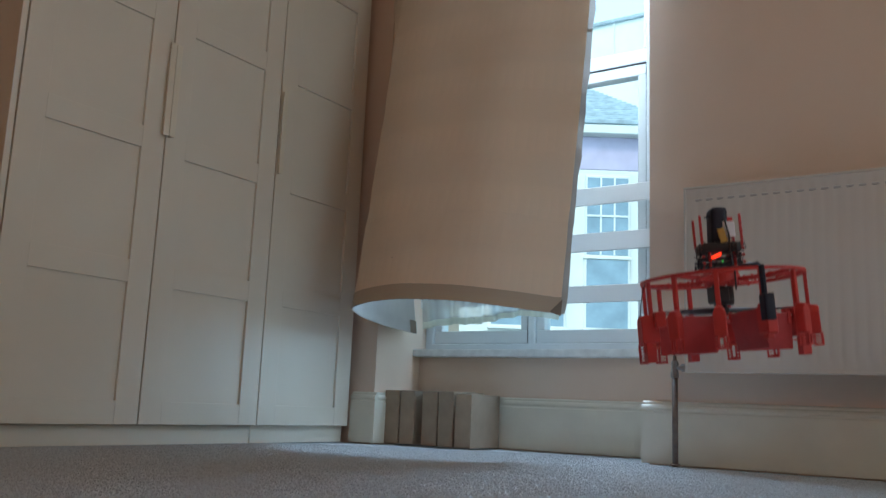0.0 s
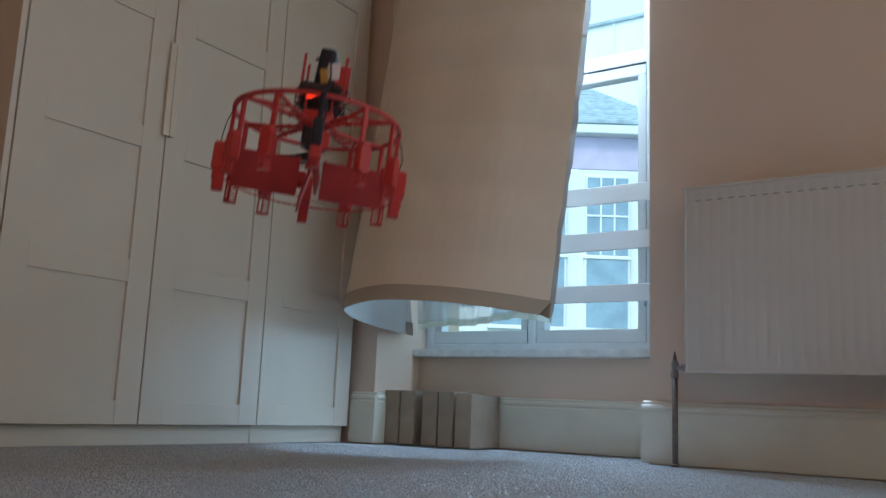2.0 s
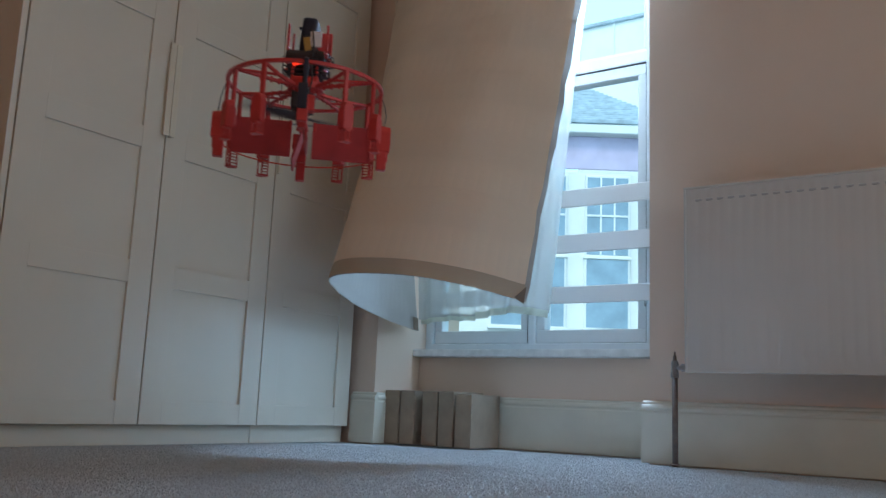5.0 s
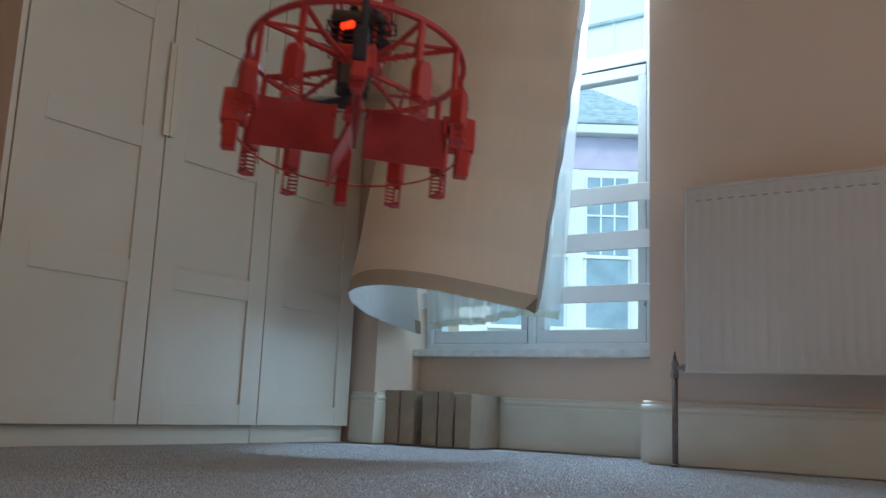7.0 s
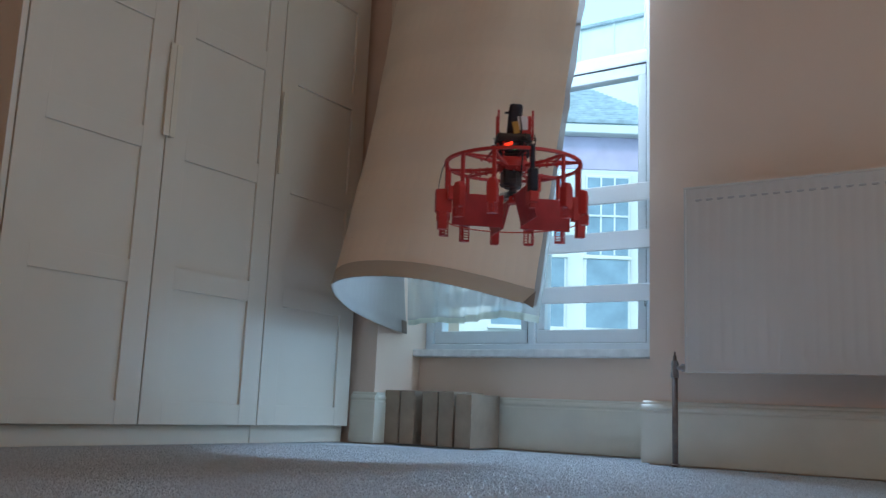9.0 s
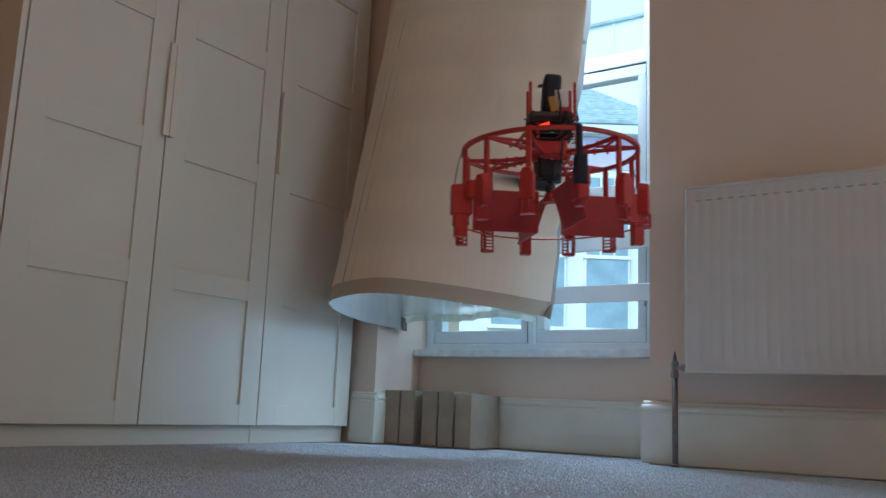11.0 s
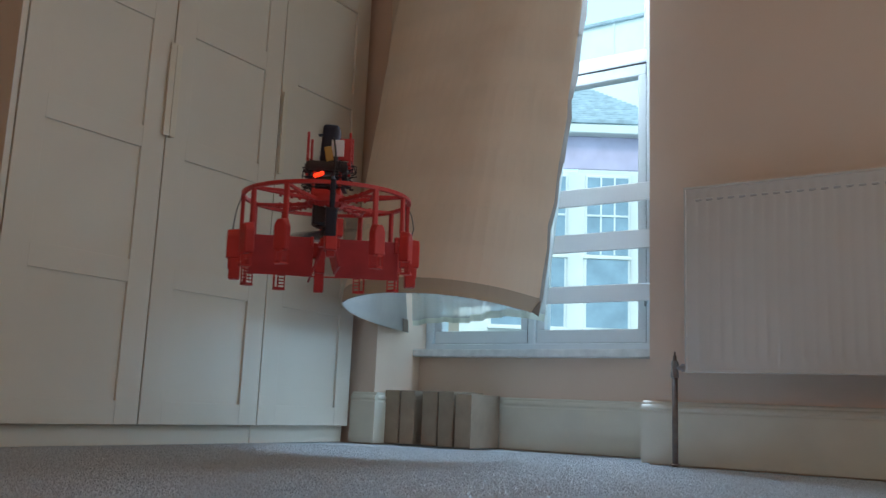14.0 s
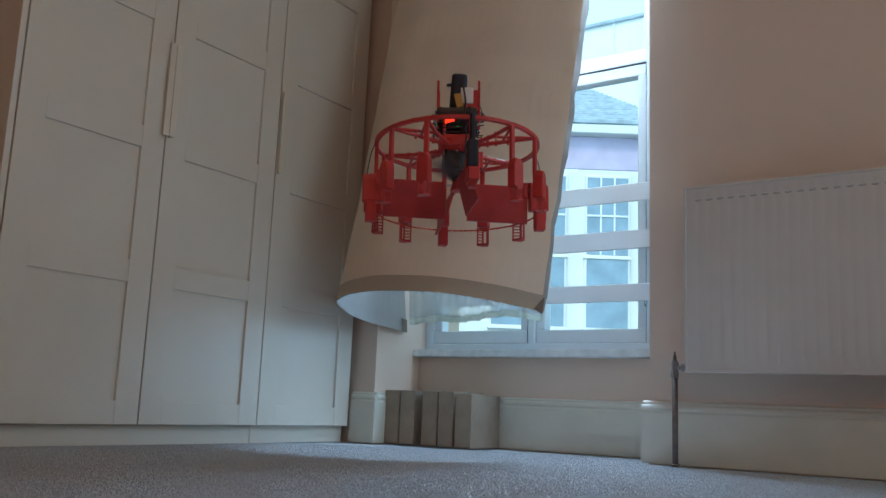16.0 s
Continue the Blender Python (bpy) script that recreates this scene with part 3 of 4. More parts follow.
    for k in range(4):
        b = bmesh.new()
        box(b, (0.0150, -0.0016, -0.0480), (0.0990, 0.0016, 0.0040), 0.0012, None, 2)
        v = part("vane", b, M_VANE, d)
        vanes.append(v)
        b = bmesh.new()
        cyl(b, (0.006, 0, 0), (0.112, 0, 0), 0.0014, seg=10)
        part("pin", b, M_STEEL, v)
        b = bmesh.new()
        box(b, (0.0930, -0.0035, -0.0120), (0.0990, 0.0035, 0.0050), 0.001)
        part("vane_horn", b, M_RED, v)
        b = bmesh.new()
        box(b, (0.0150, -0.0030, -0.0080), (0.0200, 0.0030, 0.0050), 0.001)
        part("vane_lug", b, M_RED, v)
        # small servo box beside each solid leg
        b = bmesh.new()
        box(b, (0.0940, 0.0040, -0.0660), (0.1090, 0.0150, -0.0440), 0.001, pose(0, 0, 0, 0, 0, 90 * k))
        part("servo", b, M_RED, d)
    # motor and centre post
    b = bmesh.new()
    cyl(b, (0, 0, -0.030), (0, 0, -0.012), 0.0150, seg=24)
    cyl(b, (0, 0, -0.038), (0, 0, -0.031), 0.0140, 0.0150, seg=24)
    cyl(b, (0, 0, -0.052), (0, 0, -0.036), 0.0045, seg=12)
    box(b, (-0.019, -0.016, -0.036), (0.004, 0.012, -0.006), 0.003)
    motor = part("motor", b, M_BLACK, d)
    b = bmesh.new()
    cyl(b, (0, 0, -0.0640), (0, 0, -0.0520), 0.0090, 0.0060, seg=14)
    part("vane_hub", b, M_RED, d)
    # cable down the post that faces the room
    b = bmesh.new()
    m = pose(0, 0, 0, 0, 0, 270)
    box(b, (0.1110, -0.0034, -0.0360), (0.1175, 0.0034, 0.0040), 0.0018, m)
    box(b, (0.1120, -0.0080, -0.0700), (0.1290, 0.0055, -0.0345), 0.0035, m, 2)
    part("battery_lead", b, M_NAVY, d, "black cable and plug")
    b = bmesh.new()
    wire(b, [polar(0.030, 272, 0.010), polar(0.070, 271, 0.009), polar(0.105, 270, 0.006), polar(0.114, 270, 0.000)], 0.0028, 8)
    part("power_cable", b, M_NAVY, d)
    b = bmesh.new()
    wire(b, [polar(0.111, 178, 0.001), polar(0.117, 177, -0.016), polar(0.120, 176, -0.032), polar(0.122, 175, -0.052)], 0.0007, 5)
    part("signal_wire", b, M_BLACK, d)
    b = bmesh.new()
    wire(b, [polar(0.111, 4, 0.001), polar(0.118, 5, -0.014), polar(0.121, 5, -0.030), polar(0.117, 6, -0.050)], 0.0007, 5)
    part("signal_wire", b, M_BLACK, d)
    # tower of electronics, turned to face the room
    face = pose(0, 0, 0, 0, 0, -10)
    b = bmesh.new()
    box(b, (-0.020, -0.018, 0.003), (0.020, 0.018, 0.012), 0.0015, face)
    for sx in (-0.0175, 0.0175):
        for sy in (-0.0160, 0.0160):
            cyl(b, face @ Vector((sx, sy, 0.010)), face @ Vector((sx, sy, 0.044)), 0.0022, seg=8)
    part("tower_base", b, M_RED, d)
    for z, w in ((0.0135, 0.024), (0.0200, 0.028), (0.0270, 0.027)):
        b = bmesh.new()
        box(b, (-w, -0.019, z), (w, 0.019, z + 0.0018), 0.0004, face)
        board = part("circuit_board", b, M_BOARD, d)
        rng = random.Random(int(z * 9000))
        b = bmesh.new()
        for i in range(12):
            x, y, s = rng.uniform(-w + 0.003, w - 0.003), rng.uniform(-0.0185, 0.0150), rng.uniform(0.0012, 0.0032)
            box(b, (x - s, y - s, z + 0.0018), (x + s, y + s, z + 0.0022 + rng.random() * 0.003), 0, face)
        part("component", b, M_BLACK if z != 0.0200 else M_STEEL, board)
    b = bmesh.new()
    box(b, (-0.0165, -0.0265, 0.0312), (-0.0035, -0.0186, 0.0360), 0.0022, face @ Matrix(((1, 0, 0, 0), (0, 1, 0, 0), (0.38, 0, 1, 0), (0, 0, 0, 1))), 3)
    part("status_light", b, M_LED, d, "glowing red status light")
    b = bmesh.new()
    bmesh.ops.create_uvsphere(b, u_segments=10, v_segments=6, radius=0.0013, matrix=face @ Matrix.Translation((0.0010, -0.0125, 0.0236)))
    part("power_light", b, M_GREEN, d, "tiny green light")
    b = bmesh.new()
    rng = random.Random(7)
    for i in range(60):
        a = rng.choice((rng.uniform(140, 228), rng.uniform(284, 400)))
        r, z = rng.uniform(0.023, 0.031), rng.uniform(0.012, 0.046)
        p = polar(r, a, z)
        out = polar(rng.uniform(0.003, 0.010), a + rng.uniform(-60, 60), rng.uniform(-0.004, 0.006))
        q = polar(r, a + rng.uniform(-30, 30), z + rng.uniform(-0.012, 0.012))
        wire(b, [p, p + out, q + out * 0.8, q], 0.0007, 4)
    part("loose_wiring", b, M_BLACK, d, "tangle of thin black wires")
    # battery cage on top
    b = bmesh.new()
    box(b, (-0.0280, -0.019, 0.0440), (0.0310, 0.021, 0.0480), 0.001, face)
    cage = part("battery_cage", b, M_RED, d)
    for sx in (-0.0265, 0.0295):
        for sy in (-0.0175, 0.0195):
            b = bmesh.new()
            box(b, (sx - 0.0016, sy - 0.0016, 0.0470), (sx + 0.0016, sy + 0.0016, 0.0890), 0.0004, face)
            part("cage_post", b, M_RED, cage)
    b = bmesh.new()
    box(b, (-0.0050, 0.0186, 0.0600), (0.0310, 0.0210, 0.0915), 0.0006, face)
    part("back_plate", b, M_RED, cage)
    for sx in (-0.0265, 0.0295):
        for z in (0.020, 0.030, 0.040, 0.052, 0.064, 0.076):
            b = bmesh.new()
            cyl(b, face @ Vector((sx, -0.0200, z)), face @ Vector((sx, -0.0150, z + 0.0015)), 0.0019, seg=8)
            part("screw", b, M_RED, cage)
    b = bmesh.new()
    box(b, (-0.0150, -0.0180, 0.0480), (0.0070, 0.0150, 0.1010), 0.0075, face @ pose(0, 0, 0, 0, 4, 0), 3)
    bat = part("battery", b, M_NAVY, d, "battery wrapped in dark film", smooth=True)
    b = bmesh.new()
    box(b, (-0.0290, -0.0215, 0.0350), (0.0275, 0.0180, 0.0500), 0.006, face, 2)
    part("battery_tray", b, M_BLACK, d)
    b = bmesh.new()
    box(b, (0.0045, -0.0190, 0.0560), (0.0215, -0.0160, 0.0790), 0.0015, face, 2)
    part("label", b, M_LABEL, bat, "pale printed label")
    b = bmesh.new()
    box(b, (0.0090, -0.0225, 0.0470), (0.0190, -0.0200, 0.0670), 0.0006, face @ pose(0, 0, 0, 0, -12, 0))
    part("tape", b, M_TAPE, d, "strip of mustard tape")
    b = bmesh.new()
    box(b, (-0.0060, -0.0060, 0.0890), (0.0120, 0.0020, 0.0910), 0.0006, face @ pose(0, 0, 0, 0, -6, 0))
    wire(b, [face @ Vector(p) for p in ((0.002, -0.012, 0.088), (0.008, -0.019, 0.080), (0.011, -0.021, 0.060), (0.010, -0.022, 0.030), (0.013, -0.024, 0.004), (0.010, -0.03, -0.02))], 0.0013, 6)
    part("balance_plug", b, M_BLACK, d, "battery plug and lead")
    # propeller, spinning on the motor
    prop = empty("propeller", pose(0, 0, -0.0455))
    prop.parent = d
    b = bmesh.new()
    cyl(b, (0, 0, -0.004), (0, 0, 0.004), 0.0070, seg=16)
    part("boss", b, M_PROP, prop)
    for k in range(2):
        b = bmesh.new()
        rows = []
        for i in range(10):
            u = i / 9
            r = 0.006 + 0.092 * u
            c = 0.0040 + 0.0060 * math.sin(math.pi * min(1, 0.18 + 0.78 * u))
            tw = radians(32 - 22 * u)
            row = []
            for s in (-1, -0.3, 0.4, 1):
                for sgn in (1, -1):
                    y, z = s * c, sgn * 0.0007 * (1.2 - abs(s)) + 0.0012 * (1 - s * s)
                    row.append(b.verts.new((r, y * math.cos(tw) - z * math.sin(tw), y * math.sin(tw) + z * math.cos(tw))))
            rows.append(row)
        for p, q in zip(rows, rows[1:]):
            loop = (0, 2, 4, 6, 7, 5, 3, 1)
            for i in range(8):
                b.faces.new((p[loop[i]], p[loop[(i + 1) % 8]], q[loop[(i + 1) % 8]], q[loop[i]]))
        bmesh.ops.recalc_face_normals(b, faces=b.faces)
        bmesh.ops.transform(b, matrix=pose(0, 0, 0, 0, 0, 180 * k), verts=b.verts)
        part("blade", b, M_PROP, prop, smooth=True)
    return d, prop, vanes


# ---- curtain ----
# Cut in small rigid pieces that follow the cloth as it swings from the pole.
N_CLOTH, N_LINE = 40, 1
POLE = (2.70, 2.35)
HEM_H = 0.052
LINING = -0.004    # the lining's distance behind the cloth
FRONT = 0.60      # share of the cloth that hangs across the window; the rest is tucked back beside it


def top_cloth(u):
    if u < FRONT:
        return Vector((-1.172 - 0.833 * u / FRONT, POLE[0] + 0.008 * math.sin(u * 25), POLE[1]))
    w = (u - FRONT) / (1 - FRONT)
    return Vector((-2.005 - 0.228 * w, POLE[0] + 0.008 * math.sin(u * 25) + 0.065 * w, POLE[1]))


def top_line(u):
    return Vector((-2.10 + 0.90 * u, POLE[0] + 0.055, POLE[1]))


def curve(pts, u):
    """A smooth curve through four points at u = 0, 0.36, 0.68, 1."""
    ks = (0.0, 0.36, 0.68, 1.0)
    r = Vector((0, 0, 0))
    for i in range(4):
        w = 1.0
        for j in range(4):
            if j != i:
                w *= (u - ks[j]) / (ks[i] - ks[j])
        r += w * Vector(pts[i])
    return r


PATHS = {}


def hem_path(row):
    """The hem as a fine line: along the front, round the bend and back to the window."""
    if id(row) not in PATHS:
        pts = [curve(row[:4], 1 - k / 40) for k in range(41)]
        a, c = Vector(row[0]), Vector(row[4])
        for k in range(1, 31):
            w = k / 30
            q = a.lerp(c, w) + Vector((-0.07, 0.0, 0.0)) * (4 * w * (1 - w))
            q.x = max(q.x, -2.17 if q.y > 2.78 else -2.27)
            pts.append(q)
        for _ in range(14):
            pts = [pts[0]] + [(pts[k - 1] + 2 * pts[k] + pts[k + 1]) / 4 for k in range(1, len(pts) - 1)] + [pts[-1]]
        run = [0.0]
        for p, q in zip(pts, pts[1:]):
            run.append(run[-1] + (q - p).length)
        PATHS[id(row)] = (pts, run)
    return PATHS[id(row)]


def foot_cloth(row, u):
    pts, run = hem_path(row)
    s = min(max(u, 0.0), 1.0) * run[-1]
    k = min(int(np.searchsorted(run, s, side="right")) - 1, len(pts) - 2)
    return pts[k].lerp(pts[k + 1], (s - run[k]) / (run[k + 1] - run[k]))


def foot_line(row, u):
    a, c = Vector(row[5]), Vector(row[6]) + Vector((0.215, 0, 0))
    rise = min(1.0, max(0.0, (u - 0.30) / 0.25))
    rise = rise * rise * (3 - 2 * rise)
    return a.lerp(c, u) + Vector((0, 0.03 * math.sin(u * 7) + 0.014 * math.sin(u * 46), 0.016 * rise + 0.009 * math.sin(u * 11 - 1)))


def sheet_point(top, foot, row, u, v, back, fold):
    """A point of the hanging cloth; back is the distance behind its face."""
    u = min(1.0, max(0.0, u))
    t, f = top(u), foot(row, u)
    x = foot(row, min(1, u + 0.03)) - foot(row, max(0, u - 0.03))
    xt = top(min(1, u + 0.03)) - top(max(0, u - 0.03))
    z = (t - f).normalized()
    n = z.cross(x.normalized() * v + xt.normalized() * (1 - v)).normalized()
    d = fold * (0.007 * math.sin(u * 16) * (1 - v) + 0.0025 * math.sin(u * 23 + 4 * v))
    if fold:
        edge = 0.022 * math.exp(-u * 26) if fold == 1.0 else 0.0
        d += (0.0055 + edge) * noise.noise(Vector((u * 11, v * 16, 3.0))) + 0.0007 * noise.noise(Vector((u * 45, v * 40, 8.0)))
    return t + (f - t) * v + n * (d + back)


def tile_pose(top, foot, u, v, row, fold):
    """The pose of the cloth's piece round (u, v)."""
    def at(a, b):
        return sheet_point(top, foot, row, a, b, 0.0, 0.0)
    x = (at(u + 0.015, v) - at(u - 0.015, v)).normalized()
    z = (at(u, v - 0.02) - at(u, v + 0.02)).normalized()
    y = z.cross(x).normalized()
    x = y.cross(z)
    return Matrix.Translation(at(u, v)) @ Matrix((x, y, z)).transposed().to_4x4()


def tile(name, top, foot, rest, box_uv, grow, material, parent, back=0.0, fold=1.0):
    """One piece of the cloth, cut from its rest shape and a little larger than its share."""
    u0, u1, v0, v1 = box_uv
    um, vm = (u0 + u1) / 2, (v0 + v1) / 2
    inv = tile_pose(top, foot, um, vm, rest, fold).inverted()
    nu, nv = (3 if u1 - u0 < 0.1 else 48), max(2, int((v1 - v0) * 30))
    hv = (v1 - v0) / 2 + (0.004 if v1 < 0.999 else 0.0)
    if name == "hem":
        back += 0.0014
    verts, norms = [], []
    for j in range(nv + 1):
        v = min(1.0, max(0.0, vm + hv * (2 * j / nv - 1)))
        for i in range(nu + 1):
            u = um + (u1 - u0) / 2 * grow * (2 * i / nu - 1)
            if -0.001 > u or u > 1.001:
                u = min(1.0, max(0.0, u))
            p = sheet_point(top, foot, rest, u, v, back, fold)
            du = sheet_point(top, foot, rest, u + 0.004, v, back, fold) - sheet_point(top, foot, rest, u - 0.004, v, back, fold)
            dv = sheet_point(top, foot, rest, u, v + 0.004, back, fold) - sheet_point(top, foot, rest, u, v - 0.004, back, fold)
            verts.append(inv @ p)
            norms.append((inv.to_3x3() @ du.cross(dv)).normalized())
    k = nu + 1
    faces = [(j * k + a, j * k + a + 1, (j + 1) * k + a + 1, (j + 1) * k + a) for j in range(nv) for a in range(nu)]
    me = bpy.data.meshes.new(name)
    me.from_pydata([tuple(v) for v in verts], [], faces)
    for f in me.polygons:
        f.use_smooth = True
    sign = -1.0 if sum(f.normal.dot(norms[f.vertices[0]]) for f in me.polygons) < 0 else 1.0
    me.normals_split_custom_set_from_vertices([tuple(sign * n_) for n_ in norms])
    me.materials.append(material)
    ob = new(name, me)
    ob.parent = parent
    return ob


def curtain(rows):
    """The curtain and the list of its moving pieces, as (piece, top, foot, u, v, fold)."""
    c = tagged(empty("curtain"), "long cream cotton curtain blown into the room, white lined", "curtain")
    rest = next(row for t, row in rows if t == 8.0)
    moving = []

    def widest(foot, i, n):
        gap = [(foot(r[1], (i + 1) / n) - foot(r[1], i / n)).length for r in rows]
        return min(1.8, max(1.0, max(gap) / (foot(rest, (i + 1) / n) - foot(rest, i / n)).length))

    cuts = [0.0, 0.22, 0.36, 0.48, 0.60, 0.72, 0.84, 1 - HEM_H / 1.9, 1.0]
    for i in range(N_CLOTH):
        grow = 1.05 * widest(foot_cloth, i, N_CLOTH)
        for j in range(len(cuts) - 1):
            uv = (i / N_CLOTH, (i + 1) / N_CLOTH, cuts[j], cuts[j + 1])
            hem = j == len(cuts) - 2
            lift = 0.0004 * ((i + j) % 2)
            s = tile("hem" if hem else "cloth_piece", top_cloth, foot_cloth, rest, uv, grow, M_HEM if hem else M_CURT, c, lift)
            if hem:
                tagged(s, "doubled hem of the curtain, darkened for blocked daylight")
            e = tile("lining", top_cloth, foot_cloth, rest, uv, grow, M_LINE, s, LINING + lift)
            if i == 0:
                # the lining shows a finger's width beyond the free edge
                vs = e.data.vertices
                for k in range(0, len(vs), 4):
                    span = cuts[j + 1] - cuts[j] + 0.004
                    g = cuts[j] + span * (k // 4) / (len(vs) // 4 - 1)
                    w = noise.noise(Vector((0.0, g * 19, 1.0))) + 0.4 * noise.noise(Vector((2.0, g * 61, 5.0)))
                    vs[k].co.x -= 0.019 + 0.012 * w
            moving.append((s, top_cloth, foot_cloth, (uv[0] + uv[1]) / 2, (uv[2] + uv[3]) / 2, 1.0))
            if i == N_CLOTH - 1 and hem:
                # the corner of the face cloth turned over the lining at the back edge
                tile("turned_edge", top_cloth, foot_cloth, rest, (1 - 1 / N_CLOTH, 1.0, cuts[j], cuts[j + 1]), 1.0, M_CORNER, s, LINING + lift - 0.004)
            if hem and i == 0:
                # turned corner of the hem at the free edge
                b = bmesh.new()
                w = 0.030
                f = [(-w * 0.70, 0.003, 0.020), (-w * 0.70, 0.003, -0.034), (w * 0.57, 0.004, -0.025)]
                vs = [b.verts.new(q) for q in f] + [b.verts.new((x, y + 0.003, z)) for x, y, z in f]
                b.faces.new(vs[:3])
                b.faces.new(vs[:2:-1])
                for q in range(3):
                    b.faces.new((vs[q], vs[q + 3], vs[(q + 1) % 3 + 3], vs[(q + 1) % 3]))
                bmesh.ops.recalc_face_normals(b, faces=b.faces)
                part("turned_corner", b, M_CORNER, s)
    cuts = [0.0, 0.50, 0.9855, 1.0]
    for i in range(N_LINE):
        for j in range(len(cuts) - 1):
            uv = (i / N_LINE, (i + 1) / N_LINE, cuts[j], cuts[j + 1])
            last = j == len(cuts) - 2
            s = tile("lining_hem" if last else "loose_lining", top_line, foot_line, rest, uv, 1.0, M_SHEERHEM if last else M_SHEER, c, 0.0, 1.6)
            moving.append((s, top_line, foot_line, (uv[0] + uv[1]) / 2, (uv[2] + uv[3]) / 2, 1.6))
    p = tagged(empty("curtain_pole"), "slim white curtain pole over the window", "curtain pole")
    b = bmesh.new()
    cyl(b, (-2.29, POLE[0] + 0.02, 2.362), (-0.85, POLE[0] + 0.02, 2.362), 0.011, seg=16)
    part("rod", b, M_UPVC, p, smooth=True)
    for x in (-2.26, -0.90):
        b = bmesh.new()
        box(b, (x - 0.01, POLE[0] + 0.02, 2.345), (x + 0.01, WY + 0.001, 2.380), 0.002)
        part("bracket", b, M_UPVC, p)
    return moving


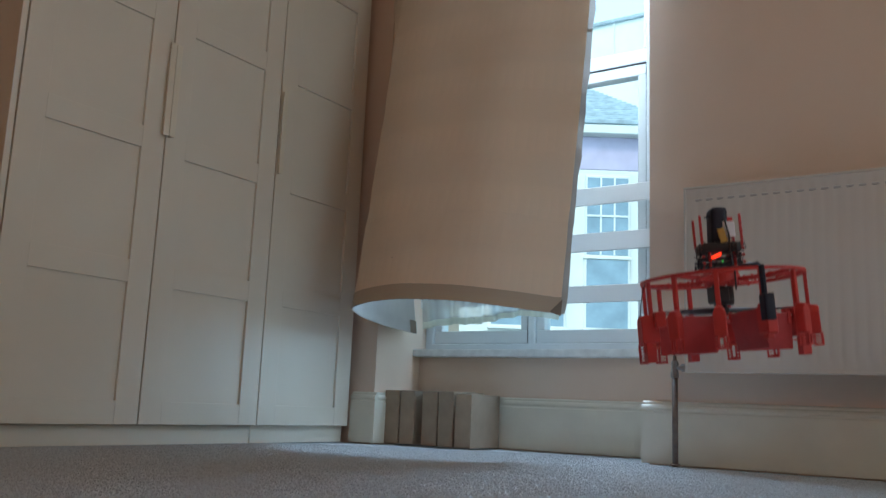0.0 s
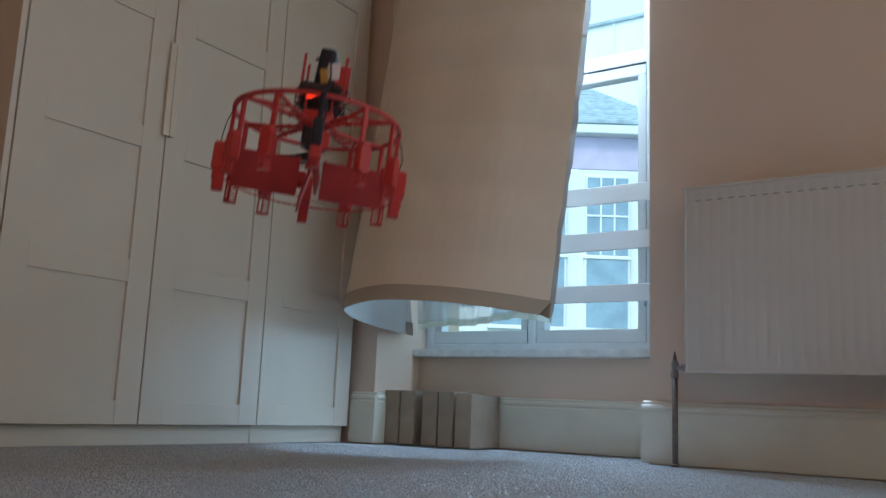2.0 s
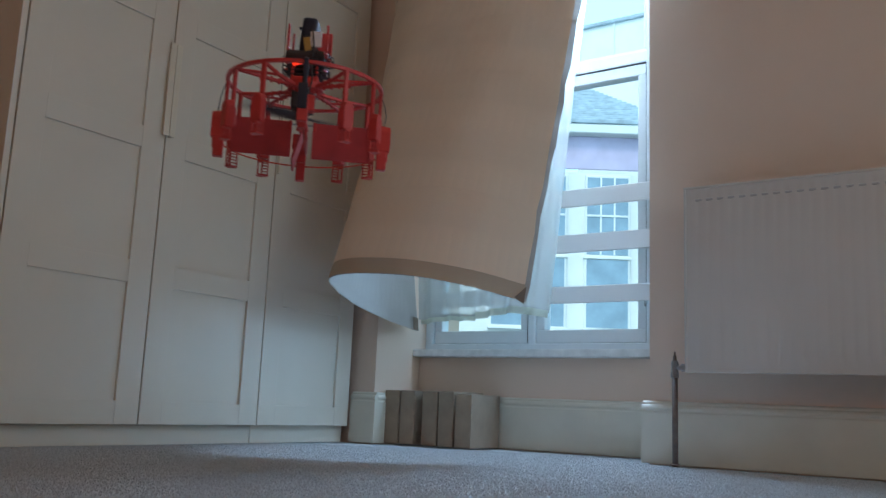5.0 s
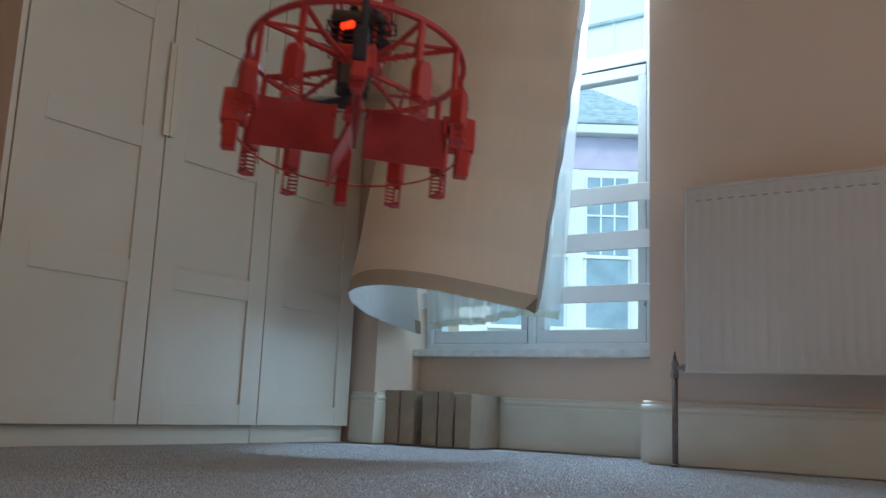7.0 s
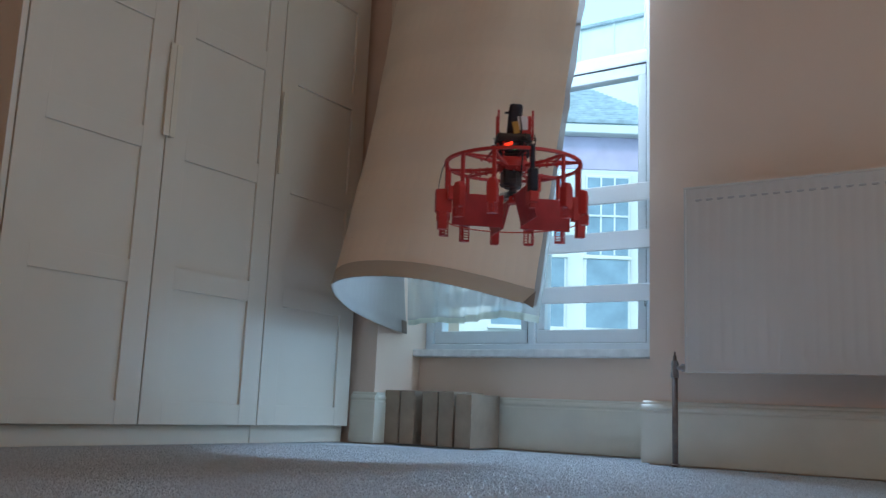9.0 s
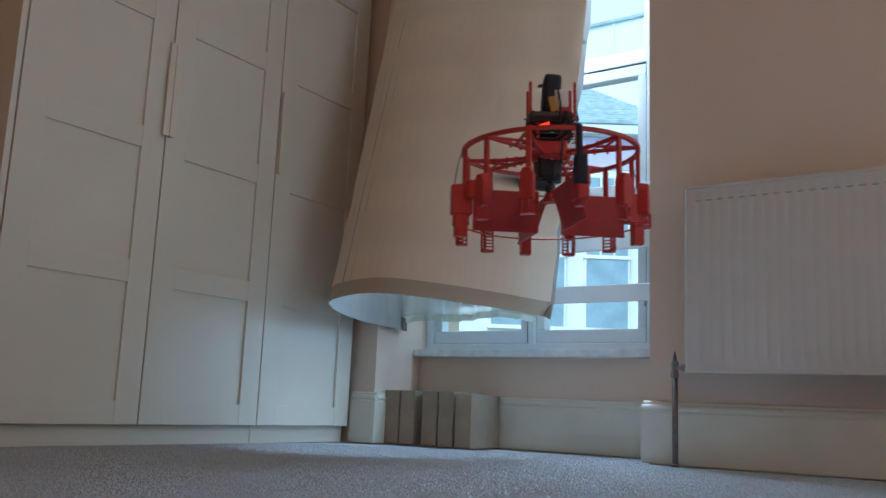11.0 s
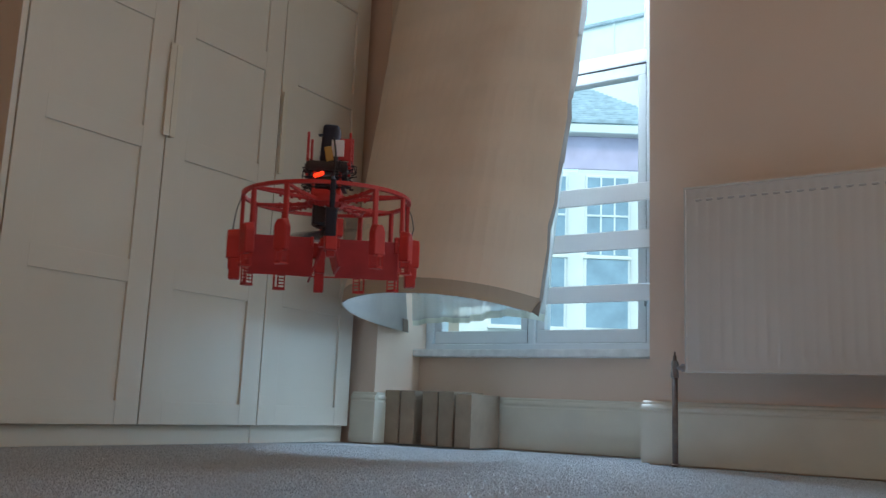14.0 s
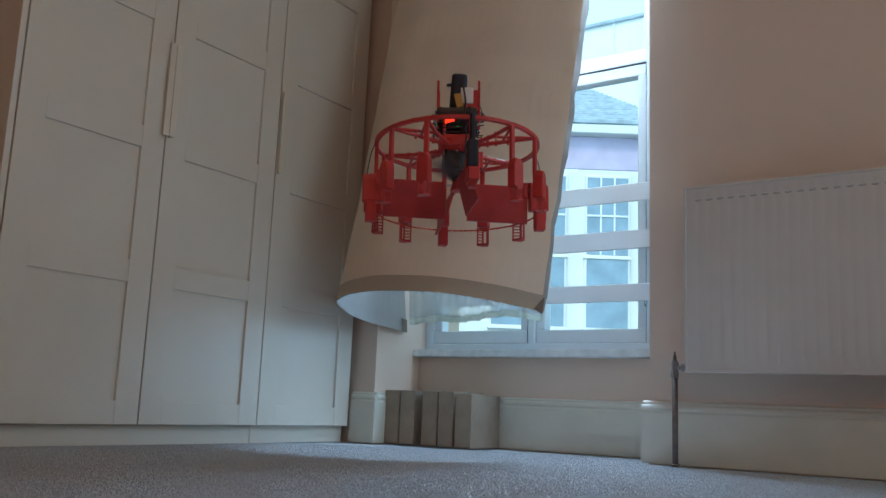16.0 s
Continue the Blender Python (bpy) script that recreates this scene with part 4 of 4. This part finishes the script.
# The hem by the second: four points along the front, the tucked back corner, and both ends of the loose lining.
HEM = [
    (0.0, ((-1.978, 2.354, 0.482), (-1.651, 2.310, 0.491), (-1.443, 2.388, 0.476), (-1.264, 2.548, 0.458), (-2.122, 2.960, 0.440), (-2.083, 2.950, 0.475), (-1.684, 2.930, 0.465))),
    (0.5, ((-2.082, 2.376, 0.479), (-1.766, 2.310, 0.491), (-1.521, 2.412, 0.474), (-1.305, 2.610, 0.457), (-2.171, 2.960, 0.443), (-2.132, 2.950, 0.478), (-1.708, 2.930, 0.465))),
    (1.0, ((-1.963, 2.290, 0.495), (-1.743, 2.311, 0.491), (-1.535, 2.435, 0.471), (-1.377, 2.690, 0.461), (-2.108, 2.960, 0.437), (-2.069, 2.950, 0.473), (-1.710, 2.930, 0.460))),
    (1.5, ((-1.956, 2.358, 0.482), (-1.651, 2.310, 0.491), (-1.459, 2.380, 0.477), (-1.375, 2.604, 0.463), (-2.108, 2.960, 0.437), (-2.069, 2.950, 0.473), (-1.741, 2.930, 0.463))),
    (2.0, ((-2.037, 2.378, 0.478), (-1.757, 2.307, 0.492), (-1.530, 2.385, 0.479), (-1.342, 2.620, 0.459), (-2.139, 2.960, 0.432), (-2.099, 2.950, 0.468), (-1.721, 2.930, 0.458))),
    (2.5, ((-1.966, 2.318, 0.489), (-1.673, 2.269, 0.500), (-1.504, 2.358, 0.482), (-1.366, 2.619, 0.462), (-2.186, 2.960, 0.443), (-2.148, 2.950, 0.479), (-1.755, 2.930, 0.466))),
    (3.0, ((-1.864, 2.163, 0.533), (-1.750, 2.100, 0.548), (-1.503, 2.229, 0.510), (-1.372, 2.479, 0.474), (-2.186, 2.960, 0.490), (-2.152, 2.950, 0.526), (-1.819, 2.930, 0.509))),
    (3.5, ((-1.838, 2.132, 0.545), (-1.592, 2.104, 0.550), (-1.448, 2.196, 0.518), (-1.361, 2.380, 0.487), (-2.182, 2.960, 0.466), (-2.142, 2.950, 0.502), (-1.850, 2.930, 0.498))),
    (4.0, ((-1.900, 2.098, 0.551), (-1.663, 2.087, 0.552), (-1.458, 2.170, 0.526), (-1.324, 2.357, 0.487), (-2.119, 2.960, 0.452), (-2.080, 2.950, 0.487), (-1.809, 2.930, 0.488))),
    (6.5, ((-1.890, 2.195, 0.522), (-1.652, 2.165, 0.528), (-1.449, 2.257, 0.502), (-1.307, 2.488, 0.467), (-2.100, 2.960, 0.447), (-2.026, 2.950, 0.482), (-1.721, 2.930, 0.475))),
    (7.0, ((-1.905, 2.238, 0.510), (-1.674, 2.185, 0.521), (-1.504, 2.284, 0.497), (-1.346, 2.529, 0.466), (-2.100, 2.960, 0.437), (-2.013, 2.950, 0.472), (-1.730, 2.930, 0.466))),
    (7.5, ((-1.927, 2.269, 0.501), (-1.658, 2.224, 0.511), (-1.458, 2.327, 0.487), (-1.326, 2.540, 0.463), (-2.100, 2.960, 0.437), (-2.037, 2.950, 0.473), (-1.718, 2.930, 0.465))),
    (8.0, ((-1.969, 2.258, 0.503), (-1.730, 2.203, 0.516), (-1.490, 2.341, 0.485), (-1.292, 2.508, 0.464), (-2.167, 2.960, 0.445), (-2.127, 2.950, 0.481), (-1.736, 2.930, 0.471))),
    (8.5, ((-1.988, 2.227, 0.510), (-1.736, 2.178, 0.523), (-1.494, 2.310, 0.491), (-1.304, 2.465, 0.469), (-2.159, 2.960, 0.451), (-2.120, 2.950, 0.487), (-1.760, 2.930, 0.479))),
    (9.0, ((-1.915, 2.162, 0.530), (-1.651, 2.125, 0.540), (-1.460, 2.216, 0.513), (-1.305, 2.440, 0.473), (-2.186, 2.960, 0.438), (-2.149, 2.950, 0.474), (-1.781, 2.930, 0.471))),
    (11.5, ((-2.083, 2.349, 0.484), (-1.771, 2.283, 0.498), (-1.547, 2.413, 0.475), (-1.410, 2.791, 0.465), (-2.186, 2.960, 0.452), (-2.225, 2.950, 0.489), (-1.748, 2.930, 0.469))),
    (12.0, ((-2.053, 2.348, 0.483), (-1.764, 2.283, 0.497), (-1.521, 2.430, 0.471), (-1.393, 2.757, 0.464), (-2.186, 2.960, 0.452), (-2.217, 2.950, 0.489), (-1.746, 2.930, 0.470))),
    (12.5, ((-2.025, 2.336, 0.485), (-1.717, 2.275, 0.498), (-1.526, 2.386, 0.478), (-1.459, 2.765, 0.471), (-2.186, 2.960, 0.448), (-2.184, 2.950, 0.484), (-1.780, 2.930, 0.468))),
    (13.0, ((-2.004, 2.320, 0.488), (-1.753, 2.276, 0.499), (-1.522, 2.392, 0.477), (-1.397, 2.700, 0.463), (-2.186, 2.960, 0.452), (-2.188, 2.950, 0.488), (-1.761, 2.930, 0.471))),
    (13.5, ((-2.012, 2.359, 0.481), (-1.696, 2.295, 0.494), (-1.485, 2.391, 0.476), (-1.353, 2.627, 0.460), (-2.179, 2.960, 0.445), (-2.139, 2.950, 0.481), (-1.740, 2.930, 0.467))),
    (14.0, ((-1.982, 2.302, 0.492), (-1.680, 2.247, 0.505), (-1.463, 2.326, 0.487), (-1.362, 2.582, 0.463), (-2.163, 2.960, 0.445), (-2.123, 2.950, 0.480), (-1.759, 2.930, 0.469))),
    (14.5, ((-1.981, 2.276, 0.498), (-1.701, 2.222, 0.511), (-1.486, 2.355, 0.482), (-1.315, 2.568, 0.460), (-2.151, 2.960, 0.447), (-2.112, 2.950, 0.483), (-1.724, 2.930, 0.470))),
    (15.0, ((-1.956, 2.221, 0.512), (-1.689, 2.182, 0.522), (-1.445, 2.305, 0.491), (-1.280, 2.506, 0.463), (-2.100, 2.960, 0.459), (-2.019, 2.950, 0.495), (-1.691, 2.930, 0.483))),
    (15.5, ((-1.912, 2.197, 0.520), (-1.688, 2.189, 0.520), (-1.454, 2.283, 0.496), (-1.271, 2.482, 0.465), (-2.100, 2.960, 0.450), (-2.010, 2.950, 0.485), (-1.690, 2.930, 0.477))),
    (16.0, ((-1.990, 2.280, 0.497), (-1.653, 2.233, 0.509), (-1.429, 2.330, 0.486), (-1.317, 2.521, 0.464), (-2.186, 2.960, 0.445), (-2.149, 2.950, 0.481), (-1.757, 2.930, 0.471))),
]



def between(t, other, part_way, push):
    """A row of the hem part of the way from the row before to another, pushed into the room."""
    p, q = (next(row for k, row in HEM if k == when) for when in (t, other))
    return tuple(tuple(a + (b - a) * part_way + c for a, b, c in zip(v, w, (0, -push if i < 4 else 0, 0.3 * push if i < 4 else 0)))
                 for i, (v, w) in enumerate(zip(p, q)))


HEM = sorted(HEM + [(4.8, between(4.0, 6.5, 0.33, 0.010)), (5.7, between(4.0, 6.5, 0.66, 0.015)),
                    (9.8, between(9.0, 11.5, 0.30, -0.005)), (10.6, between(9.0, 11.5, 0.64, 0.010))])

# The drone: metres and degrees.
FLIGHT = [
    (0.0, (-0.367, 1.250, 0.346), (1.1, -5.5, 32.3)),
    (0.5, (-0.333, 1.119, 0.481), (-0.8, -5.9, 32.5)),
    (1.0, (-0.463, 0.992, 0.629), (-3.0, -2.9, 33.1)),
    (1.5, (-0.655, 0.885, 0.641), (-2.7, 2.1, 33.7)),
    (2.0, (-0.781, 0.844, 0.518), (-1.4, 4.4, 35.1)),
    (2.5, (-0.846, 0.924, 0.366), (0.4, 1.6, 35.4)),
    (3.0, (-0.834, 0.950, 0.279), (-1.2, 0.8, 34.4)),
    (3.5, (-0.728, 0.896, 0.317), (-2.6, -1.0, 33.4)),
    (4.0, (-0.735, 0.960, 0.448), (-2.0, -0.8, 30.6)),
    (4.2, (-0.786, 1.014, 0.514), (3.4, -1.4, 30.8)),
    (5.3, (-0.860, 0.800, 0.600), (-1.0, 2.0, 33.5)),
    (5.8, (-0.820, 0.640, 0.560), (-5.0, 4.0, 33.5)),
    (6.3, (-0.713, 0.600, 0.500), (-3.5, 3.7, 34.3)),
    (6.5, (-0.653, 0.574, 0.497), (-7.7, 3.8, 33.3)),
    (7.0, (-0.565, 0.663, 0.497), (-8.4, 1.3, 32.7)),
    (7.5, (-0.640, 0.940, 0.522), (-3.6, -1.8, 31.5)),
    (8.0, (-0.784, 1.207, 0.544), (1.2, -0.0, 31.4)),
    (8.5, (-0.839, 1.329, 0.560), (4.4, 0.6, 32.5)),
    (9.0, (-0.695, 1.222, 0.544), (0.9, -0.6, 34.5)),
    (9.2, (-0.627, 1.171, 0.527), (-0.3, -0.8, 35.2)),
    (10.2, (-0.450, 1.100, 0.520), (1.0, -2.0, 34.0)),
    (11.3, (-0.537, 0.924, 0.465), (0.4, -0.6, 34.0)),
    (11.5, (-0.562, 0.897, 0.471), (0.7, -0.2, 33.0)),
    (12.0, (-0.583, 0.768, 0.490), (1.2, -0.6, 34.0)),
    (12.5, (-0.544, 0.614, 0.485), (-3.0, -0.6, 36.0)),
    (13.0, (-0.585, 0.609, 0.426), (-4.5, -0.3, 35.7)),
    (13.5, (-0.690, 0.709, 0.398), (-2.8, 1.1, 34.7)),
    (14.0, (-0.781, 0.872, 0.418), (1.1, -0.7, 34.9)),
    (14.5, (-0.799, 0.975, 0.436), (1.0, -0.3, 35.3)),
    (15.0, (-0.744, 1.011, 0.450), (0.0, -0.6, 33.7)),
    (15.5, (-0.678, 1.002, 0.469), (-1.8, -1.4, 32.3)),
    (16.0, (-0.644, 0.976, 0.503), (-3.0, -1.5, 32.6)),
]


# The swing of each steering vane on its pin, in degrees.
SWINGS = [
    [(0.0, 4), (6.5, 6), (12.5, 4), (16.0, 4)],
    [(0.0, 12), (4.2, 13), (6.5, 20), (9.0, 14), (12.5, 21), (16.0, 16)],
    [(0.0, -3), (6.5, -4), (12.5, -3), (16.0, -3)],
    [(0.0, 10), (4.2, 12), (6.5, 3), (7.5, 12), (12.5, 17), (16.0, 14)],
]


def drone_pose(place, turn):
    # tilt about the machine's own level axes, then its heading; the body is set 10 degrees round
    return pose(*place, *turn) @ pose(0, 0, 0, 0, 0, 10)


room()
window()
wardrobes()
radiator()
cartons()
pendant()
outside()
DRONE, PROP, VANES = drone()
PIECES = curtain(HEM)
carpet_pile()


def motions():
    walk(DRONE, [(t, drone_pose(p, r)) for t, p, r in FLIGHT])
    walk(PROP, [(k / 30, pose(0, 0, -0.0455, 0, 0, 83 * k)) for k in range(481)])
    for k, rows in enumerate(SWINGS):
        walk(VANES[k], [(t, pose(0, 0, 0, 0, 0, 90 * k) @ pose(0, 0, -0.0560, a, 0, 0)) for t, a in rows])
    for ob, top, foot, u, v, fold in PIECES:
        walk(ob, [(t, tile_pose(top, foot, u, v, row, fold)) for t, row in HEM])


motions()
